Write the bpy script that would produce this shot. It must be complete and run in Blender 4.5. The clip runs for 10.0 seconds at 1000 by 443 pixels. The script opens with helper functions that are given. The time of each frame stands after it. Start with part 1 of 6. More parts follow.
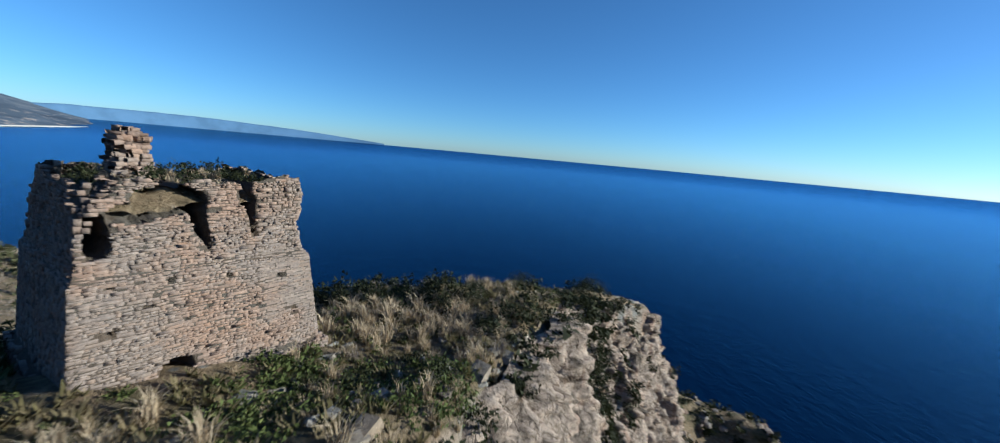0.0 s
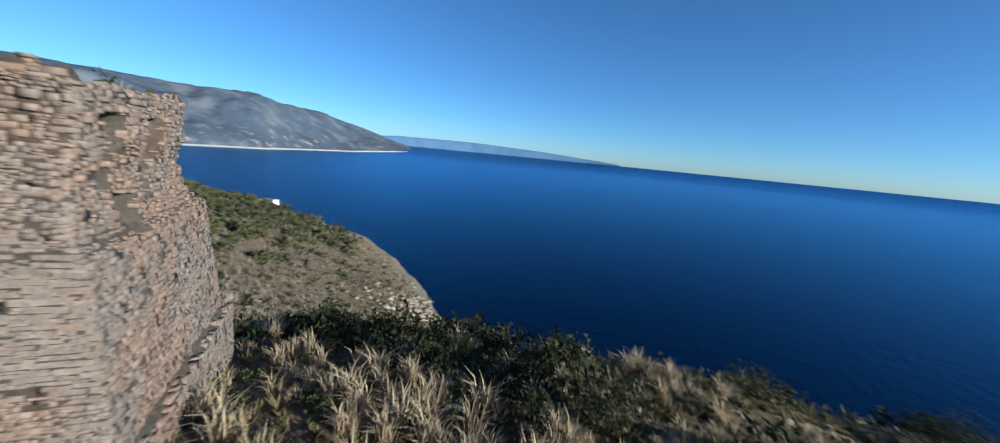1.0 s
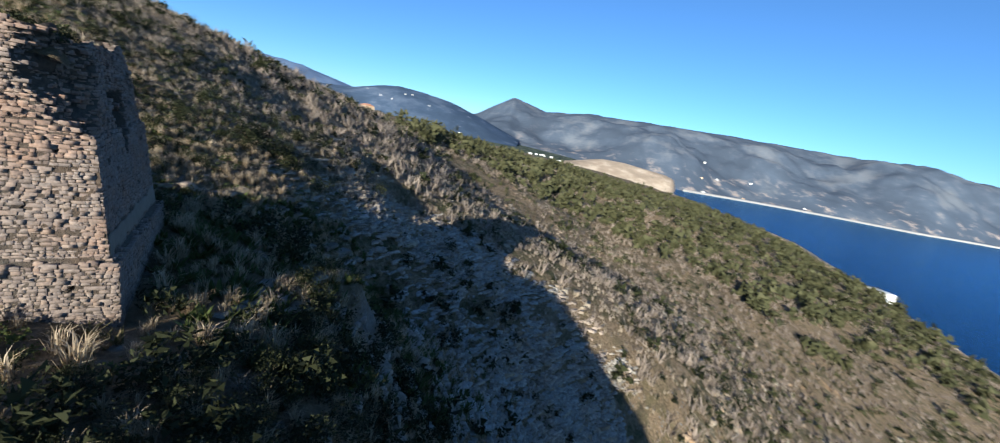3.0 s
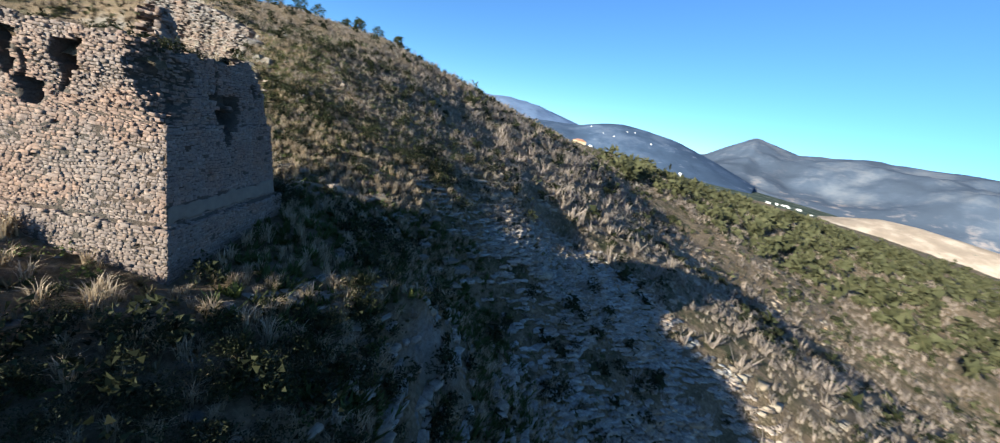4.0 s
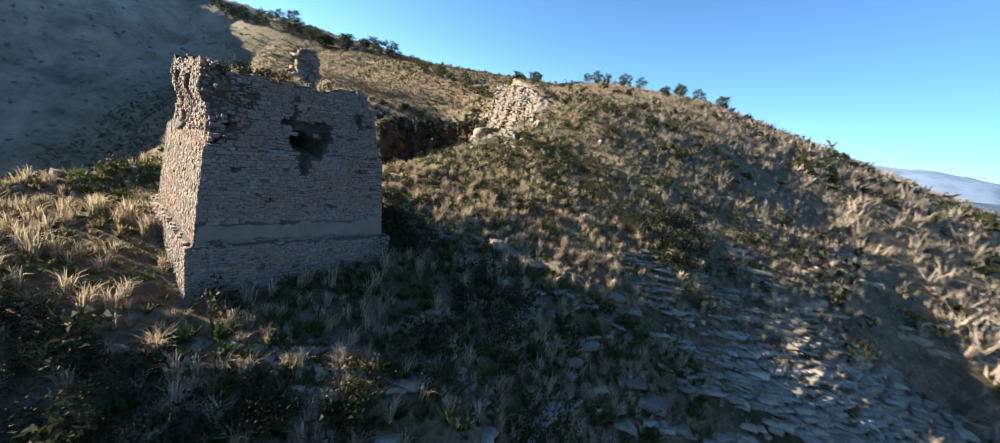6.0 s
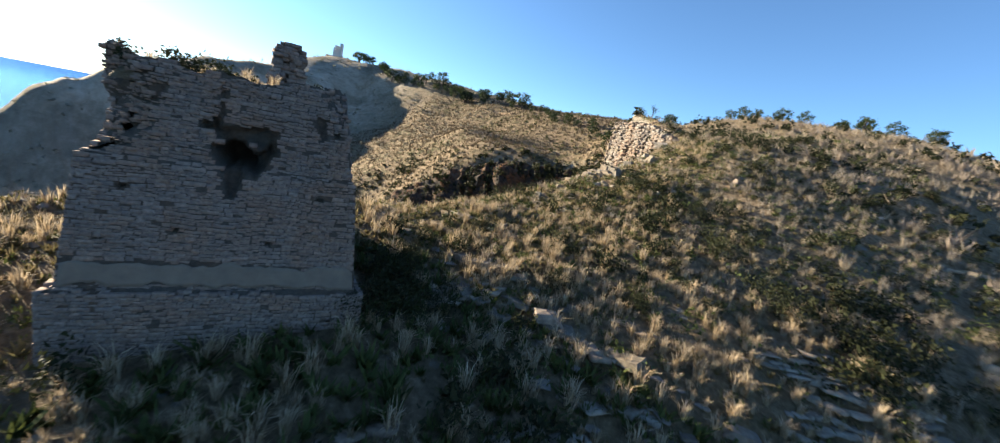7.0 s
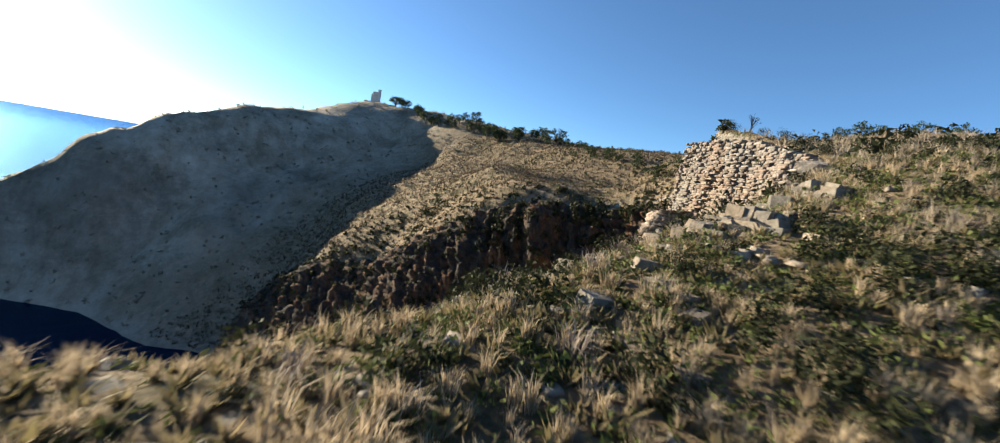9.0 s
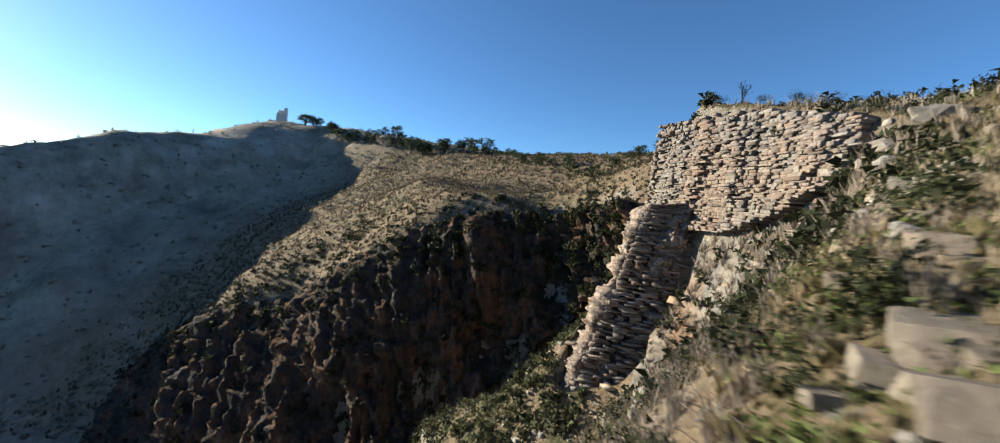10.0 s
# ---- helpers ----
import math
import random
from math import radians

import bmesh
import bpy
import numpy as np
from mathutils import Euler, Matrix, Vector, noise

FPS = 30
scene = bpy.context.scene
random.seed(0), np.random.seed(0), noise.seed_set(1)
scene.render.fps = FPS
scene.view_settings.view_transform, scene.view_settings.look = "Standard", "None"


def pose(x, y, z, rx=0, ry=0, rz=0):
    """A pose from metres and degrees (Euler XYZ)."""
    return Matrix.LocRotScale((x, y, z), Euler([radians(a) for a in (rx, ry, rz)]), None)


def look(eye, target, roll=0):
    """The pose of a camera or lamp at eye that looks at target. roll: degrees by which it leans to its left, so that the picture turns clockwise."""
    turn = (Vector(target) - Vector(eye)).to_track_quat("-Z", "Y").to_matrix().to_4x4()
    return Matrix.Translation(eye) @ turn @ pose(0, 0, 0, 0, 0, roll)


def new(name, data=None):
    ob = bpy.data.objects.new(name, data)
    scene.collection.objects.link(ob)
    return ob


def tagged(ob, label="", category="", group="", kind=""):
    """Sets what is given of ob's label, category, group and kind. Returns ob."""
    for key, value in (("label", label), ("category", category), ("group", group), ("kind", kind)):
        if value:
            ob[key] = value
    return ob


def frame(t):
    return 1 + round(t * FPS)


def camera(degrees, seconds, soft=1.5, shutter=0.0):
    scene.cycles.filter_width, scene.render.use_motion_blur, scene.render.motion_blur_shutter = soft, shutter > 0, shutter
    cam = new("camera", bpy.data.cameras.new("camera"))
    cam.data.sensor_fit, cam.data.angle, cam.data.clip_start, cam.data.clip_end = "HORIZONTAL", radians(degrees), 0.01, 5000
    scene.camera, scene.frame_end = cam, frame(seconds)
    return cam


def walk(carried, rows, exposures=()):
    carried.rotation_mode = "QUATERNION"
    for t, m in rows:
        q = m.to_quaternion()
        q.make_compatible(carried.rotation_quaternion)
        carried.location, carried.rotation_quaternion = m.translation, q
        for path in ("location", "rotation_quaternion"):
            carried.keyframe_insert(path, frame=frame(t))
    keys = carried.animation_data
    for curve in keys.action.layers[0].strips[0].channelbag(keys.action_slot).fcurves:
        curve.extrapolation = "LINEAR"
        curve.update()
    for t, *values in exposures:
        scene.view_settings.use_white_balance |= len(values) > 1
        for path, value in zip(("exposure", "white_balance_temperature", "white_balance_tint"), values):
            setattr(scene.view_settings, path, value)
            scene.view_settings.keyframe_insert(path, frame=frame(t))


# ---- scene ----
cam = camera(102.76, 10.0, soft=1.1, shutter=0.25)
# seconds, eye, turn
ROWS = [
    (0, 0.002, 0.001, 99.998, 80.333, -5.161, 0.084),
    (0.5, 1.194, 7.073, 98.683, 80.621, -5.109, 14.365),
    (1, 1.288, 13.940, 97.686, 80.245, -5.447, 32.668),
    (1.5, 0.542, 20.324, 97.324, 79.571, -6.425, 53.074),
    (2, -0.820, 25.915, 97.540, 78.778, -7.768, 73.600),
    (2.5, -3.023, 30.838, 97.698, 78.039, -9.218, 93.099),
    (3, -6.063, 34.486, 97.732, 77.392, -10.339, 111.122),
    (4.5, -16.599, 38.474, 98.240, 75.705, -12.722, 155.123),
    (5, -19.908, 37.298, 98.334, 75.275, -12.655, 167.009),
    (6.5, -26.559, 28.148, 97.666, 78.291, -10.462, 198.856),
    (7, -27.086, 23.664, 97.434, 79.892, -10.826, 207.654),
    (7.5, -26.516, 18.751, 97.410, 81.041, -11.202, 214.082),
    (8, -24.944, 13.664, 97.360, 82.011, -11.546, 217.083),
    (8.5, -22.281, 9.004, 97.350, 83.159, -11.087, 216.407),
    (9, -19.114, 4.544, 97.134, 84.628, -9.812, 213.096),
    (9.5, -15.547, -0.009, 96.654, 86.260, -7.876, 208.321),
    (10, -11.398, -4.340, 95.968, 87.905, -4.984, 202.690),
]
EXPOSURES = [(0, 1.08, 5850, -2), (2, 1.16, 6250, 1), (3.2, 1.44, 6400, 3), (4.5, 1.85, 6600, 2), (6.5, 2.25, 7900, 4), (7.5, 2.08, 8100, 6), (8.5, 1.85, 8000, 4), (9.5, 1.75, 7400, 3), (10, 1.55, 7000, 2)]
walk(cam, [(t, pose(x, y, z, rx, ry, rz)) for t, x, y, z, rx, ry, rz in ROWS], EXPOSURES)

# ---- sky and sun ----
SUN = Vector((0.968, 0.035, 0.248)).normalized()
world = bpy.data.worlds.new("sky")
scene.world = world
world.use_nodes = True
wn, wl = world.node_tree.nodes, world.node_tree.links
wn.clear()
w_out = wn.new("ShaderNodeOutputWorld")
w_bg = wn.new("ShaderNodeBackground")
w_sky = wn.new("ShaderNodeTexSky")
w_sky.sky_type = "NISHITA"
w_sky.sun_disc = False
w_sky.sun_elevation = math.asin(SUN.z)
w_sky.sun_rotation = math.atan2(SUN.x, SUN.y)
w_sky.altitude = 100
w_sky.air_density, w_sky.dust_density, w_sky.ozone_density = 0.75, 0.2, 6.0
w_bg.inputs["Strength"].default_value = 0.077
wl.new(w_sky.outputs[0], w_bg.inputs[0])
wl.new(w_bg.outputs[0], w_out.inputs[0])

sun_data = bpy.data.lights.new("sun", "SUN")
sun_data.energy, sun_data.angle, sun_data.color = 4.3, radians(0.5), (1.0, 0.92, 0.82)
sun = new("sun", sun_data)
sun.matrix_world = look(SUN * 100, (0, 0, 0))


# ---- materials ----
def mat(name):
    m = bpy.data.materials.new(name)
    m.use_nodes = True
    n, l = m.node_tree.nodes, m.node_tree.links
    n.clear()
    o = n.new("ShaderNodeOutputMaterial")
    b = n.new("ShaderNodeBsdfPrincipled")
    l.new(b.outputs[0], o.inputs[0])
    return m, n, l, b


def noise_node(n, l, scale, detail=6, rough=0.6, coord=None, squash=None, kind="ShaderNodeTexNoise"):
    t = n.new(kind)
    t.inputs["Scale"].default_value = scale
    if kind == "ShaderNodeTexNoise":
        t.inputs["Detail"].default_value = detail
        t.inputs["Roughness"].default_value = rough
    if coord is None:
        g = n.new("ShaderNodeNewGeometry")
        coord = g.outputs["Position"]
    if squash:
        v = n.new("ShaderNodeVectorMath")
        v.operation = "MULTIPLY"
        v.inputs[1].default_value = squash
        l.new(coord, v.inputs[0])
        coord = v.outputs[0]
    l.new(coord, t.inputs["Vector"])
    return t


def ramp(n, l, src, stops):
    r = n.new("ShaderNodeValToRGB")
    e = r.color_ramp.elements
    while len(e) < len(stops):
        e.new(0.5)
    for k, (p, c) in zip(e, stops):
        k.position = p
        k.color = (*c, 1) if len(c) == 3 else c
    l.new(src, r.inputs[0])
    return r


def mix(n, l, fac, a, b, blend="MIX"):
    m = n.new("ShaderNodeMix")
    m.data_type, m.blend_type = "RGBA", blend
    for s, v in ((m.inputs[0], fac), (m.inputs[6], a), (m.inputs[7], b)):
        if isinstance(v, (int, float)):
            s.default_value = v
        elif isinstance(v, tuple):
            s.default_value = (*v, 1)
        else:
            l.new(v, s)
    return m.outputs[2]


def math_node(n, l, op, a, b=None, clamp=False):
    m = n.new("ShaderNodeMath")
    m.operation, m.use_clamp = op, clamp
    for s, v in zip(m.inputs, (a, b)):
        if v is None:
            continue
        if isinstance(v, (int, float)):
            s.default_value = v
        else:
            l.new(v, s)
    return m.outputs[0]


def bump(n, l, b, height, strength=0.5, dist=0.1):
    u = n.new("ShaderNodeBump")
    u.inputs["Strength"].default_value = strength
    u.inputs["Distance"].default_value = dist
    l.new(height, u.inputs["Height"])
    l.new(u.outputs[0], b.inputs["Normal"])


def ground_material():
    """Limestone where steep, stony soil with dry grass and green herbs where flat."""
    m, n, l, b = mat("hillside_ground")
    geo = n.new("ShaderNodeNewGeometry")
    pos = geo.outputs["Position"]
    sep = n.new("ShaderNodeSeparateXYZ")
    l.new(geo.outputs["Normal"], sep.inputs[0])
    big = noise_node(n, l, 0.035, 5, 0.6, pos)
    mid = noise_node(n, l, 0.35, 6, 0.65, pos)
    fine = noise_node(n, l, 3.0, 8, 0.7, pos)
    strata = noise_node(n, l, 0.5, 6, 0.6, pos, (0.5, 0.5, 3.2))
    rock = ramp(n, l, strata.outputs[0], [(0.25, (0.068, 0.0578, 0.0476)), (0.45, (0.204, 0.177, 0.143)), (0.58, (0.286, 0.252, 0.204)), (0.75, (0.224, 0.15, 0.0952))])
    grey = ramp(n, l, fine.outputs[0], [(0.3, (0.0816, 0.0792, 0.0768)), (0.7, (0.234, 0.224, 0.204))])
    rocky = mix(n, l, ramp(n, l, mid.outputs[0], [(0.4, (0, 0, 0)), (0.6, (1, 1, 1))]).outputs[0], rock.outputs[0], grey.outputs[0])
    rust = ramp(n, l, noise_node(n, l, 0.11, 4, 0.6, pos, (1, 1, 0.35)).outputs[0], [(0.54, (0, 0, 0)), (0.68, (0.7, 0.7, 0.7))])
    rocky = mix(n, l, rust.outputs[0], rocky, (0.30, 0.15, 0.075))
    dry = ramp(n, l, fine.outputs[0], [(0.3, (0.0805, 0.0575, 0.0345)), (0.55, (0.21, 0.152, 0.097)), (0.75, (0.36, 0.272, 0.185))])
    green = ramp(n, l, fine.outputs[0], [(0.3, (0.026, 0.027, 0.013)), (0.7, (0.08, 0.08, 0.036))])
    soil = mix(n, l, ramp(n, l, mid.outputs[0], [(0.40, (0, 0, 0)), (0.57, (1, 1, 1))]).outputs[0], green.outputs[0], dry.outputs[0])
    soil = mix(n, l, ramp(n, l, big.outputs[0], [(0.42, (0, 0, 0)), (0.6, (0.75, 0.75, 0.75))]).outputs[0], soil, dry.outputs[0])
    scar = ramp(n, l, noise_node(n, l, 0.06, 5, 0.7, pos, (1, 1, 1)).outputs[0], [(0.62, (0, 0, 0)), (0.68, (0.8, 0.8, 0.8))])
    soil = mix(n, l, scar.outputs[0], soil, mix(n, l, fine.outputs[0], (0.26, 0.16, 0.09), (0.42, 0.29, 0.18)))
    peb = noise_node(n, l, 1.3, 0, 0, pos, None, "ShaderNodeTexVoronoi")
    stony = math_node(n, l, "MULTIPLY", ramp(n, l, peb.outputs["Distance"], [(0.18, (1, 1, 1)), (0.3, (0, 0, 0))]).outputs[0],
                      ramp(n, l, mid.outputs[0], [(0.5, (0, 0, 0)), (0.58, (1, 1, 1))]).outputs[0])
    soil = mix(n, l, stony, soil, grey.outputs[0])
    steep = math_node(n, l, "ADD", sep.outputs[2], math_node(n, l, "MULTIPLY", math_node(n, l, "SUBTRACT", mid.outputs[0], 0.5), 0.9))
    mask = ramp(n, l, steep, [(0.42, (1, 1, 1)), (0.60, (0, 0, 0))])
    col = mix(n, l, mask.outputs[0], soil, rocky)
    # pale wave-washed rock by the water
    pz = n.new("ShaderNodeSeparateXYZ")
    l.new(pos, pz.inputs[0])
    low = ramp(n, l, math_node(n, l, "DIVIDE", pz.outputs[2], 60), [(0.02, (0.8, 0.8, 0.8)), (0.10, (0, 0, 0))])
    col = mix(n, l, math_node(n, l, "MULTIPLY", low.outputs[0], mid.outputs[0]), col, mix(n, l, strata.outputs[0], (0.22, 0.19, 0.155), (0.42, 0.38, 0.33)))
    # far headland's rock and dry slopes, their colour paled to carry haze and glare
    bare = ramp(n, l, math_node(n, l, "DIVIDE", pz.outputs[0], 400, True), [(0.42, (0, 0, 0)), (0.72, (0.8, 0.8, 0.8))])
    col = mix(n, l, bare.outputs[0], col, ramp(n, l, noise_node(n, l, 0.045, 8, 0.75, pos, (1, 1, 0.5)).outputs[0], [(0.36, (0.19, 0.16, 0.12)), (0.5, (0.35, 0.30, 0.24)), (0.64, (0.5, 0.44, 0.37))]).outputs[0])
    broad = noise_node(n, l, 0.013, 6, 0.65, pos, (1, 1, 1.6))
    patch = ramp(n, l, broad.outputs[0], [(0.4, (0.42, 0.42, 0.40)), (0.5, (0.85, 0.84, 0.82)), (0.6, (1.15, 1.13, 1.1))])
    col = mix(n, l, bare.outputs[0], col, mix(n, l, 1.0, col, patch.outputs[0], "MULTIPLY"))
    l.new(col, b.inputs["Base Color"])
    b.inputs["Roughness"].default_value = 0.95
    b.inputs["Specular IOR Level"].default_value = 0.2
    h = math_node(n, l, "ADD", math_node(n, l, "MULTIPLY", strata.outputs[0], 1.2), fine.outputs[0])
    bump(n, l, b, h, 0.9, 0.35)
    return m


def stone_material(name, tones, scale=2.0, random_out="Random", rust=0.45):
    m, n, l, b = mat(name)
    geo = n.new("ShaderNodeNewGeometry")
    pos = geo.outputs["Position"]
    f1 = noise_node(n, l, scale * 5, 8, 0.7, pos)
    f2 = noise_node(n, l, scale * 0.25, 4, 0.6, pos)
    if random_out == "Random":
        rnd = n.new("ShaderNodeObjectInfo").outputs["Random"]
    else:
        rnd = geo.outputs["Random Per Island"]
    k = len(tones)
    base = ramp(n, l, rnd, [(i / max(1, k - 1), t) for i, t in enumerate(tones)])
    grain = ramp(n, l, f1.outputs[0], [(0.25, (0.45, 0.45, 0.45)), (0.7, (1.15, 1.12, 1.05))])
    col = mix(n, l, 1.0, base.outputs[0], grain.outputs[0], "MULTIPLY")
    warm = ramp(n, l, f2.outputs[0], [(0.44, (0, 0, 0)), (0.6, (rust, rust, rust))])
    col = mix(n, l, warm.outputs[0], col, mix(n, l, 1.0, col, (1.28, 0.92, 0.70), "MULTIPLY"))
    l.new(col, b.inputs["Base Color"])
    b.inputs["Roughness"].default_value = 0.95
    b.inputs["Specular IOR Level"].default_value = 0.2
    bump(n, l, b, f1.outputs[0], 0.6 if scale > 1.5 else 0.9, 0.03 if scale > 1.5 else 0.09)
    return m


def leaf_material(name, tones, rough=0.75, spread=0.5, thin=0.22):
    """Foliage whose blades differ one by one."""
    m, n, l, b = mat(name)
    geo = n.new("ShaderNodeNewGeometry")
    patch = noise_node(n, l, 0.45, 3, 0.5, geo.outputs["Position"])
    v = math_node(n, l, "ADD", math_node(n, l, "MULTIPLY", geo.outputs["Random Per Island"], spread),
                  math_node(n, l, "MULTIPLY", math_node(n, l, "SUBTRACT", patch.outputs[0], 0.25), 2 * (1 - spread)), True)
    k = len(tones)
    base = ramp(n, l, v, [(i / max(1, k - 1), t) for i, t in enumerate(tones)])
    l.new(base.outputs[0], b.inputs["Base Color"])
    b.inputs["Roughness"].default_value = rough
    b.inputs["Specular IOR Level"].default_value = 0.15
    t = n.new("ShaderNodeBsdfTranslucent")
    l.new(base.outputs[0], t.inputs["Color"])
    k = n.new("ShaderNodeMixShader")
    k.inputs[0].default_value = thin
    out = [q for q in n if q.bl_idname == "ShaderNodeOutputMaterial"][0]
    l.new(b.outputs[0], k.inputs[1])
    l.new(t.outputs[0], k.inputs[2])
    l.new(k.outputs[0], out.inputs[0])
    return m


def sea_material():
    m, n, l, b = mat("sea_water")
    geo = n.new("ShaderNodeNewGeometry")
    pos = geo.outputs["Position"]
    patch = noise_node(n, l, 0.004, 4, 0.55, pos, (1, 2.2, 1))
    col = ramp(n, l, patch.outputs[0], [(0.3, (0.0005, 0.0055, 0.021)), (0.7, (0.0008, 0.0080, 0.029))])
    l.new(col.outputs[0], b.inputs["Base Color"])
    b.inputs["Roughness"].default_value = 1.0
    b.inputs["Specular IOR Level"].default_value = 0.0
    gloss = n.new("ShaderNodeBsdfGlossy")
    gloss.inputs["Color"].default_value = (0.32, 0.60, 0.88, 1)
    gloss.inputs["Roughness"].default_value = 0.22
    facing = n.new("ShaderNodeFresnel")
    facing.inputs["IOR"].default_value = 1.2
    share = n.new("ShaderNodeMixShader")
    l.new(facing.outputs[0], share.inputs[0])
    l.new(b.outputs[0], share.inputs[1])
    l.new(gloss.outputs[0], share.inputs[2])
    out = [q for q in n if q.bl_idname == "ShaderNodeOutputMaterial"][0]
    l.new(share.outputs[0], out.inputs[0])
    w1 = noise_node(n, l, 0.16, 6, 0.65, pos, (1, 0.45, 1))
    w2 = noise_node(n, l, 0.9, 4, 0.6, pos, (1, 0.6, 1))
    h = math_node(n, l, "ADD", w1.outputs[0], math_node(n, l, "MULTIPLY", w2.outputs[0], 0.25))
    bump(n, l, b, h, 0.45, 1.2)
    l.new(b.inputs["Normal"].links[0].from_socket, gloss.inputs["Normal"])
    l.new(b.inputs["Normal"].links[0].from_socket, facing.inputs["Normal"])
    return m


def plain_material(name, c1, c2, scale, rough=0.9):
    m, n, l, b = mat(name)
    f = noise_node(n, l, scale, 7, 0.65)
    r = ramp(n, l, f.outputs[0], [(0.3, c1), (0.7, c2)])
    l.new(r.outputs[0], b.inputs["Base Color"])
    b.inputs["Roughness"].default_value = rough
    bump(n, l, b, f.outputs[0], 0.4, 0.04)
    return m


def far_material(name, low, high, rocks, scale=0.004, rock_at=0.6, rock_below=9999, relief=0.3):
    """Far hills, with the softening haze of the air put into their colours."""
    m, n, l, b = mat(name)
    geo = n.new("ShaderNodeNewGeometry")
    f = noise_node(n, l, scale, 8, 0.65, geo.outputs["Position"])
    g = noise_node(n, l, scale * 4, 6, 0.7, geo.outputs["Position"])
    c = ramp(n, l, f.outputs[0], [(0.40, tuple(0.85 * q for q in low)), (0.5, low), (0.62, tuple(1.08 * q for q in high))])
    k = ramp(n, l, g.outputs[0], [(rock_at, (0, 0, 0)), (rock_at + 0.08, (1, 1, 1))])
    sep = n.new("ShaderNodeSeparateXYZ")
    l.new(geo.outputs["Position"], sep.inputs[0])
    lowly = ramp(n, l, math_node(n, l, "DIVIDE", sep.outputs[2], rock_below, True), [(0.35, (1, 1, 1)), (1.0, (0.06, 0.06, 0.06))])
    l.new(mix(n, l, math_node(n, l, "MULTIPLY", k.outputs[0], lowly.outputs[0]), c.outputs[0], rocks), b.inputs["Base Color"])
    b.inputs["Roughness"].default_value = 1.0
    b.inputs["Specular IOR Level"].default_value = 0.0
    bump(n, l, b, g.outputs[0], relief, 10.0)
    return m


GROUND = ground_material()
SEA = sea_material()
STONE_TONES = [(0.191, 0.153, 0.137), (0.222, 0.178, 0.160), (0.242, 0.197, 0.178), (0.202, 0.166, 0.153), (0.270, 0.221, 0.199), (0.239, 0.179, 0.150), (0.217, 0.179, 0.162)]
STONE = stone_material("limestone_block", STONE_TONES, rust=0.45)
STONE_JOINED = stone_material("limestone_masonry", STONE_TONES, 2.0, "island", 0.45)
MORTAR = stone_material("lime_mortar_core", [(0.075, 0.065, 0.057), (0.12, 0.104, 0.09)], 1.2)
PLASTER = plain_material("old_plaster", (0.136, 0.11, 0.0864), (0.2, 0.16, 0.122), 2.2)
CLIFF_ROCK = stone_material("bedded_limestone", [(0.205, 0.188, 0.166), (0.255, 0.236, 0.21), (0.18, 0.164, 0.147), (0.245, 0.208, 0.168), (0.155, 0.142, 0.127)], 0.7, rust=0.25)
BOULDER = stone_material("weathered_boulder", [(0.217, 0.204, 0.193), (0.28, 0.268, 0.254), (0.255, 0.229, 0.208)], 1.0)
OLD_STRAW = leaf_material("old_dry_grass_blades", [(0.12, 0.098, 0.071), (0.225, 0.183, 0.136), (0.36, 0.297, 0.226), (0.52, 0.434, 0.335)], 0.85, 0.6, 0.25)
STRAW = leaf_material("dry_grass_blades", [(0.16, 0.124, 0.08), (0.33, 0.254, 0.165), (0.5, 0.395, 0.275), (0.64, 0.525, 0.385)], 0.8, 0.6, 0.36)
HERB = leaf_material("green_herbs", [(0.033, 0.045, 0.015), (0.07, 0.088, 0.027), (0.125, 0.138, 0.046)])
BUSH = leaf_material("evergreen_leaves", [(0.011, 0.0135, 0.006), (0.023, 0.027, 0.0115), (0.044, 0.047, 0.02)])
GREYBUSH = leaf_material("grey_twigs", [(0.13, 0.106, 0.086), (0.262, 0.213, 0.173), (0.42, 0.344, 0.282)])
PINE = leaf_material("pine_needles", [(0.016, 0.026, 0.012), (0.035, 0.052, 0.02), (0.06, 0.075, 0.03)])
WOODS = leaf_material("woodland_leaves", [(0.034, 0.037, 0.018), (0.072, 0.074, 0.036), (0.125, 0.118, 0.062)], 0.8, 0.4)
# paler leaf tones stand in for the haze over the far headland
HAZY = leaf_material("hazy_scrub_leaves", [(0.16, 0.15, 0.115), (0.22, 0.2, 0.155), (0.3, 0.27, 0.21)], 0.9, 0.4)
BARK = plain_material("bark", (0.06, 0.045, 0.035), (0.13, 0.10, 0.08), 8)


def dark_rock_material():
    """Cliff rock streaked with rust, its colour darkened to hold the gully's deep shade."""
    m, n, l, b = mat("shade_dark_streaked_rock")
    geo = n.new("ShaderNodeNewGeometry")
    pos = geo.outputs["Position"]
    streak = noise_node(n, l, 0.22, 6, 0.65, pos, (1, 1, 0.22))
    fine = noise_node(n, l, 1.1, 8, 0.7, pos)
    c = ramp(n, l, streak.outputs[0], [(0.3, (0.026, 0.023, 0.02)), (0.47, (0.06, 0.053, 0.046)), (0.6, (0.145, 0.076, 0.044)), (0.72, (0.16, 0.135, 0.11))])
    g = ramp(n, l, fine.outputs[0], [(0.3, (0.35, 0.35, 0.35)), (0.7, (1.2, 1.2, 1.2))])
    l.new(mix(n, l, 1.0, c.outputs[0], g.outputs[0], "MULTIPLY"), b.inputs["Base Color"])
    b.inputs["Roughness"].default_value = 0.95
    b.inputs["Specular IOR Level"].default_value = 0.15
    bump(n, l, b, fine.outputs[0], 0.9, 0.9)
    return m


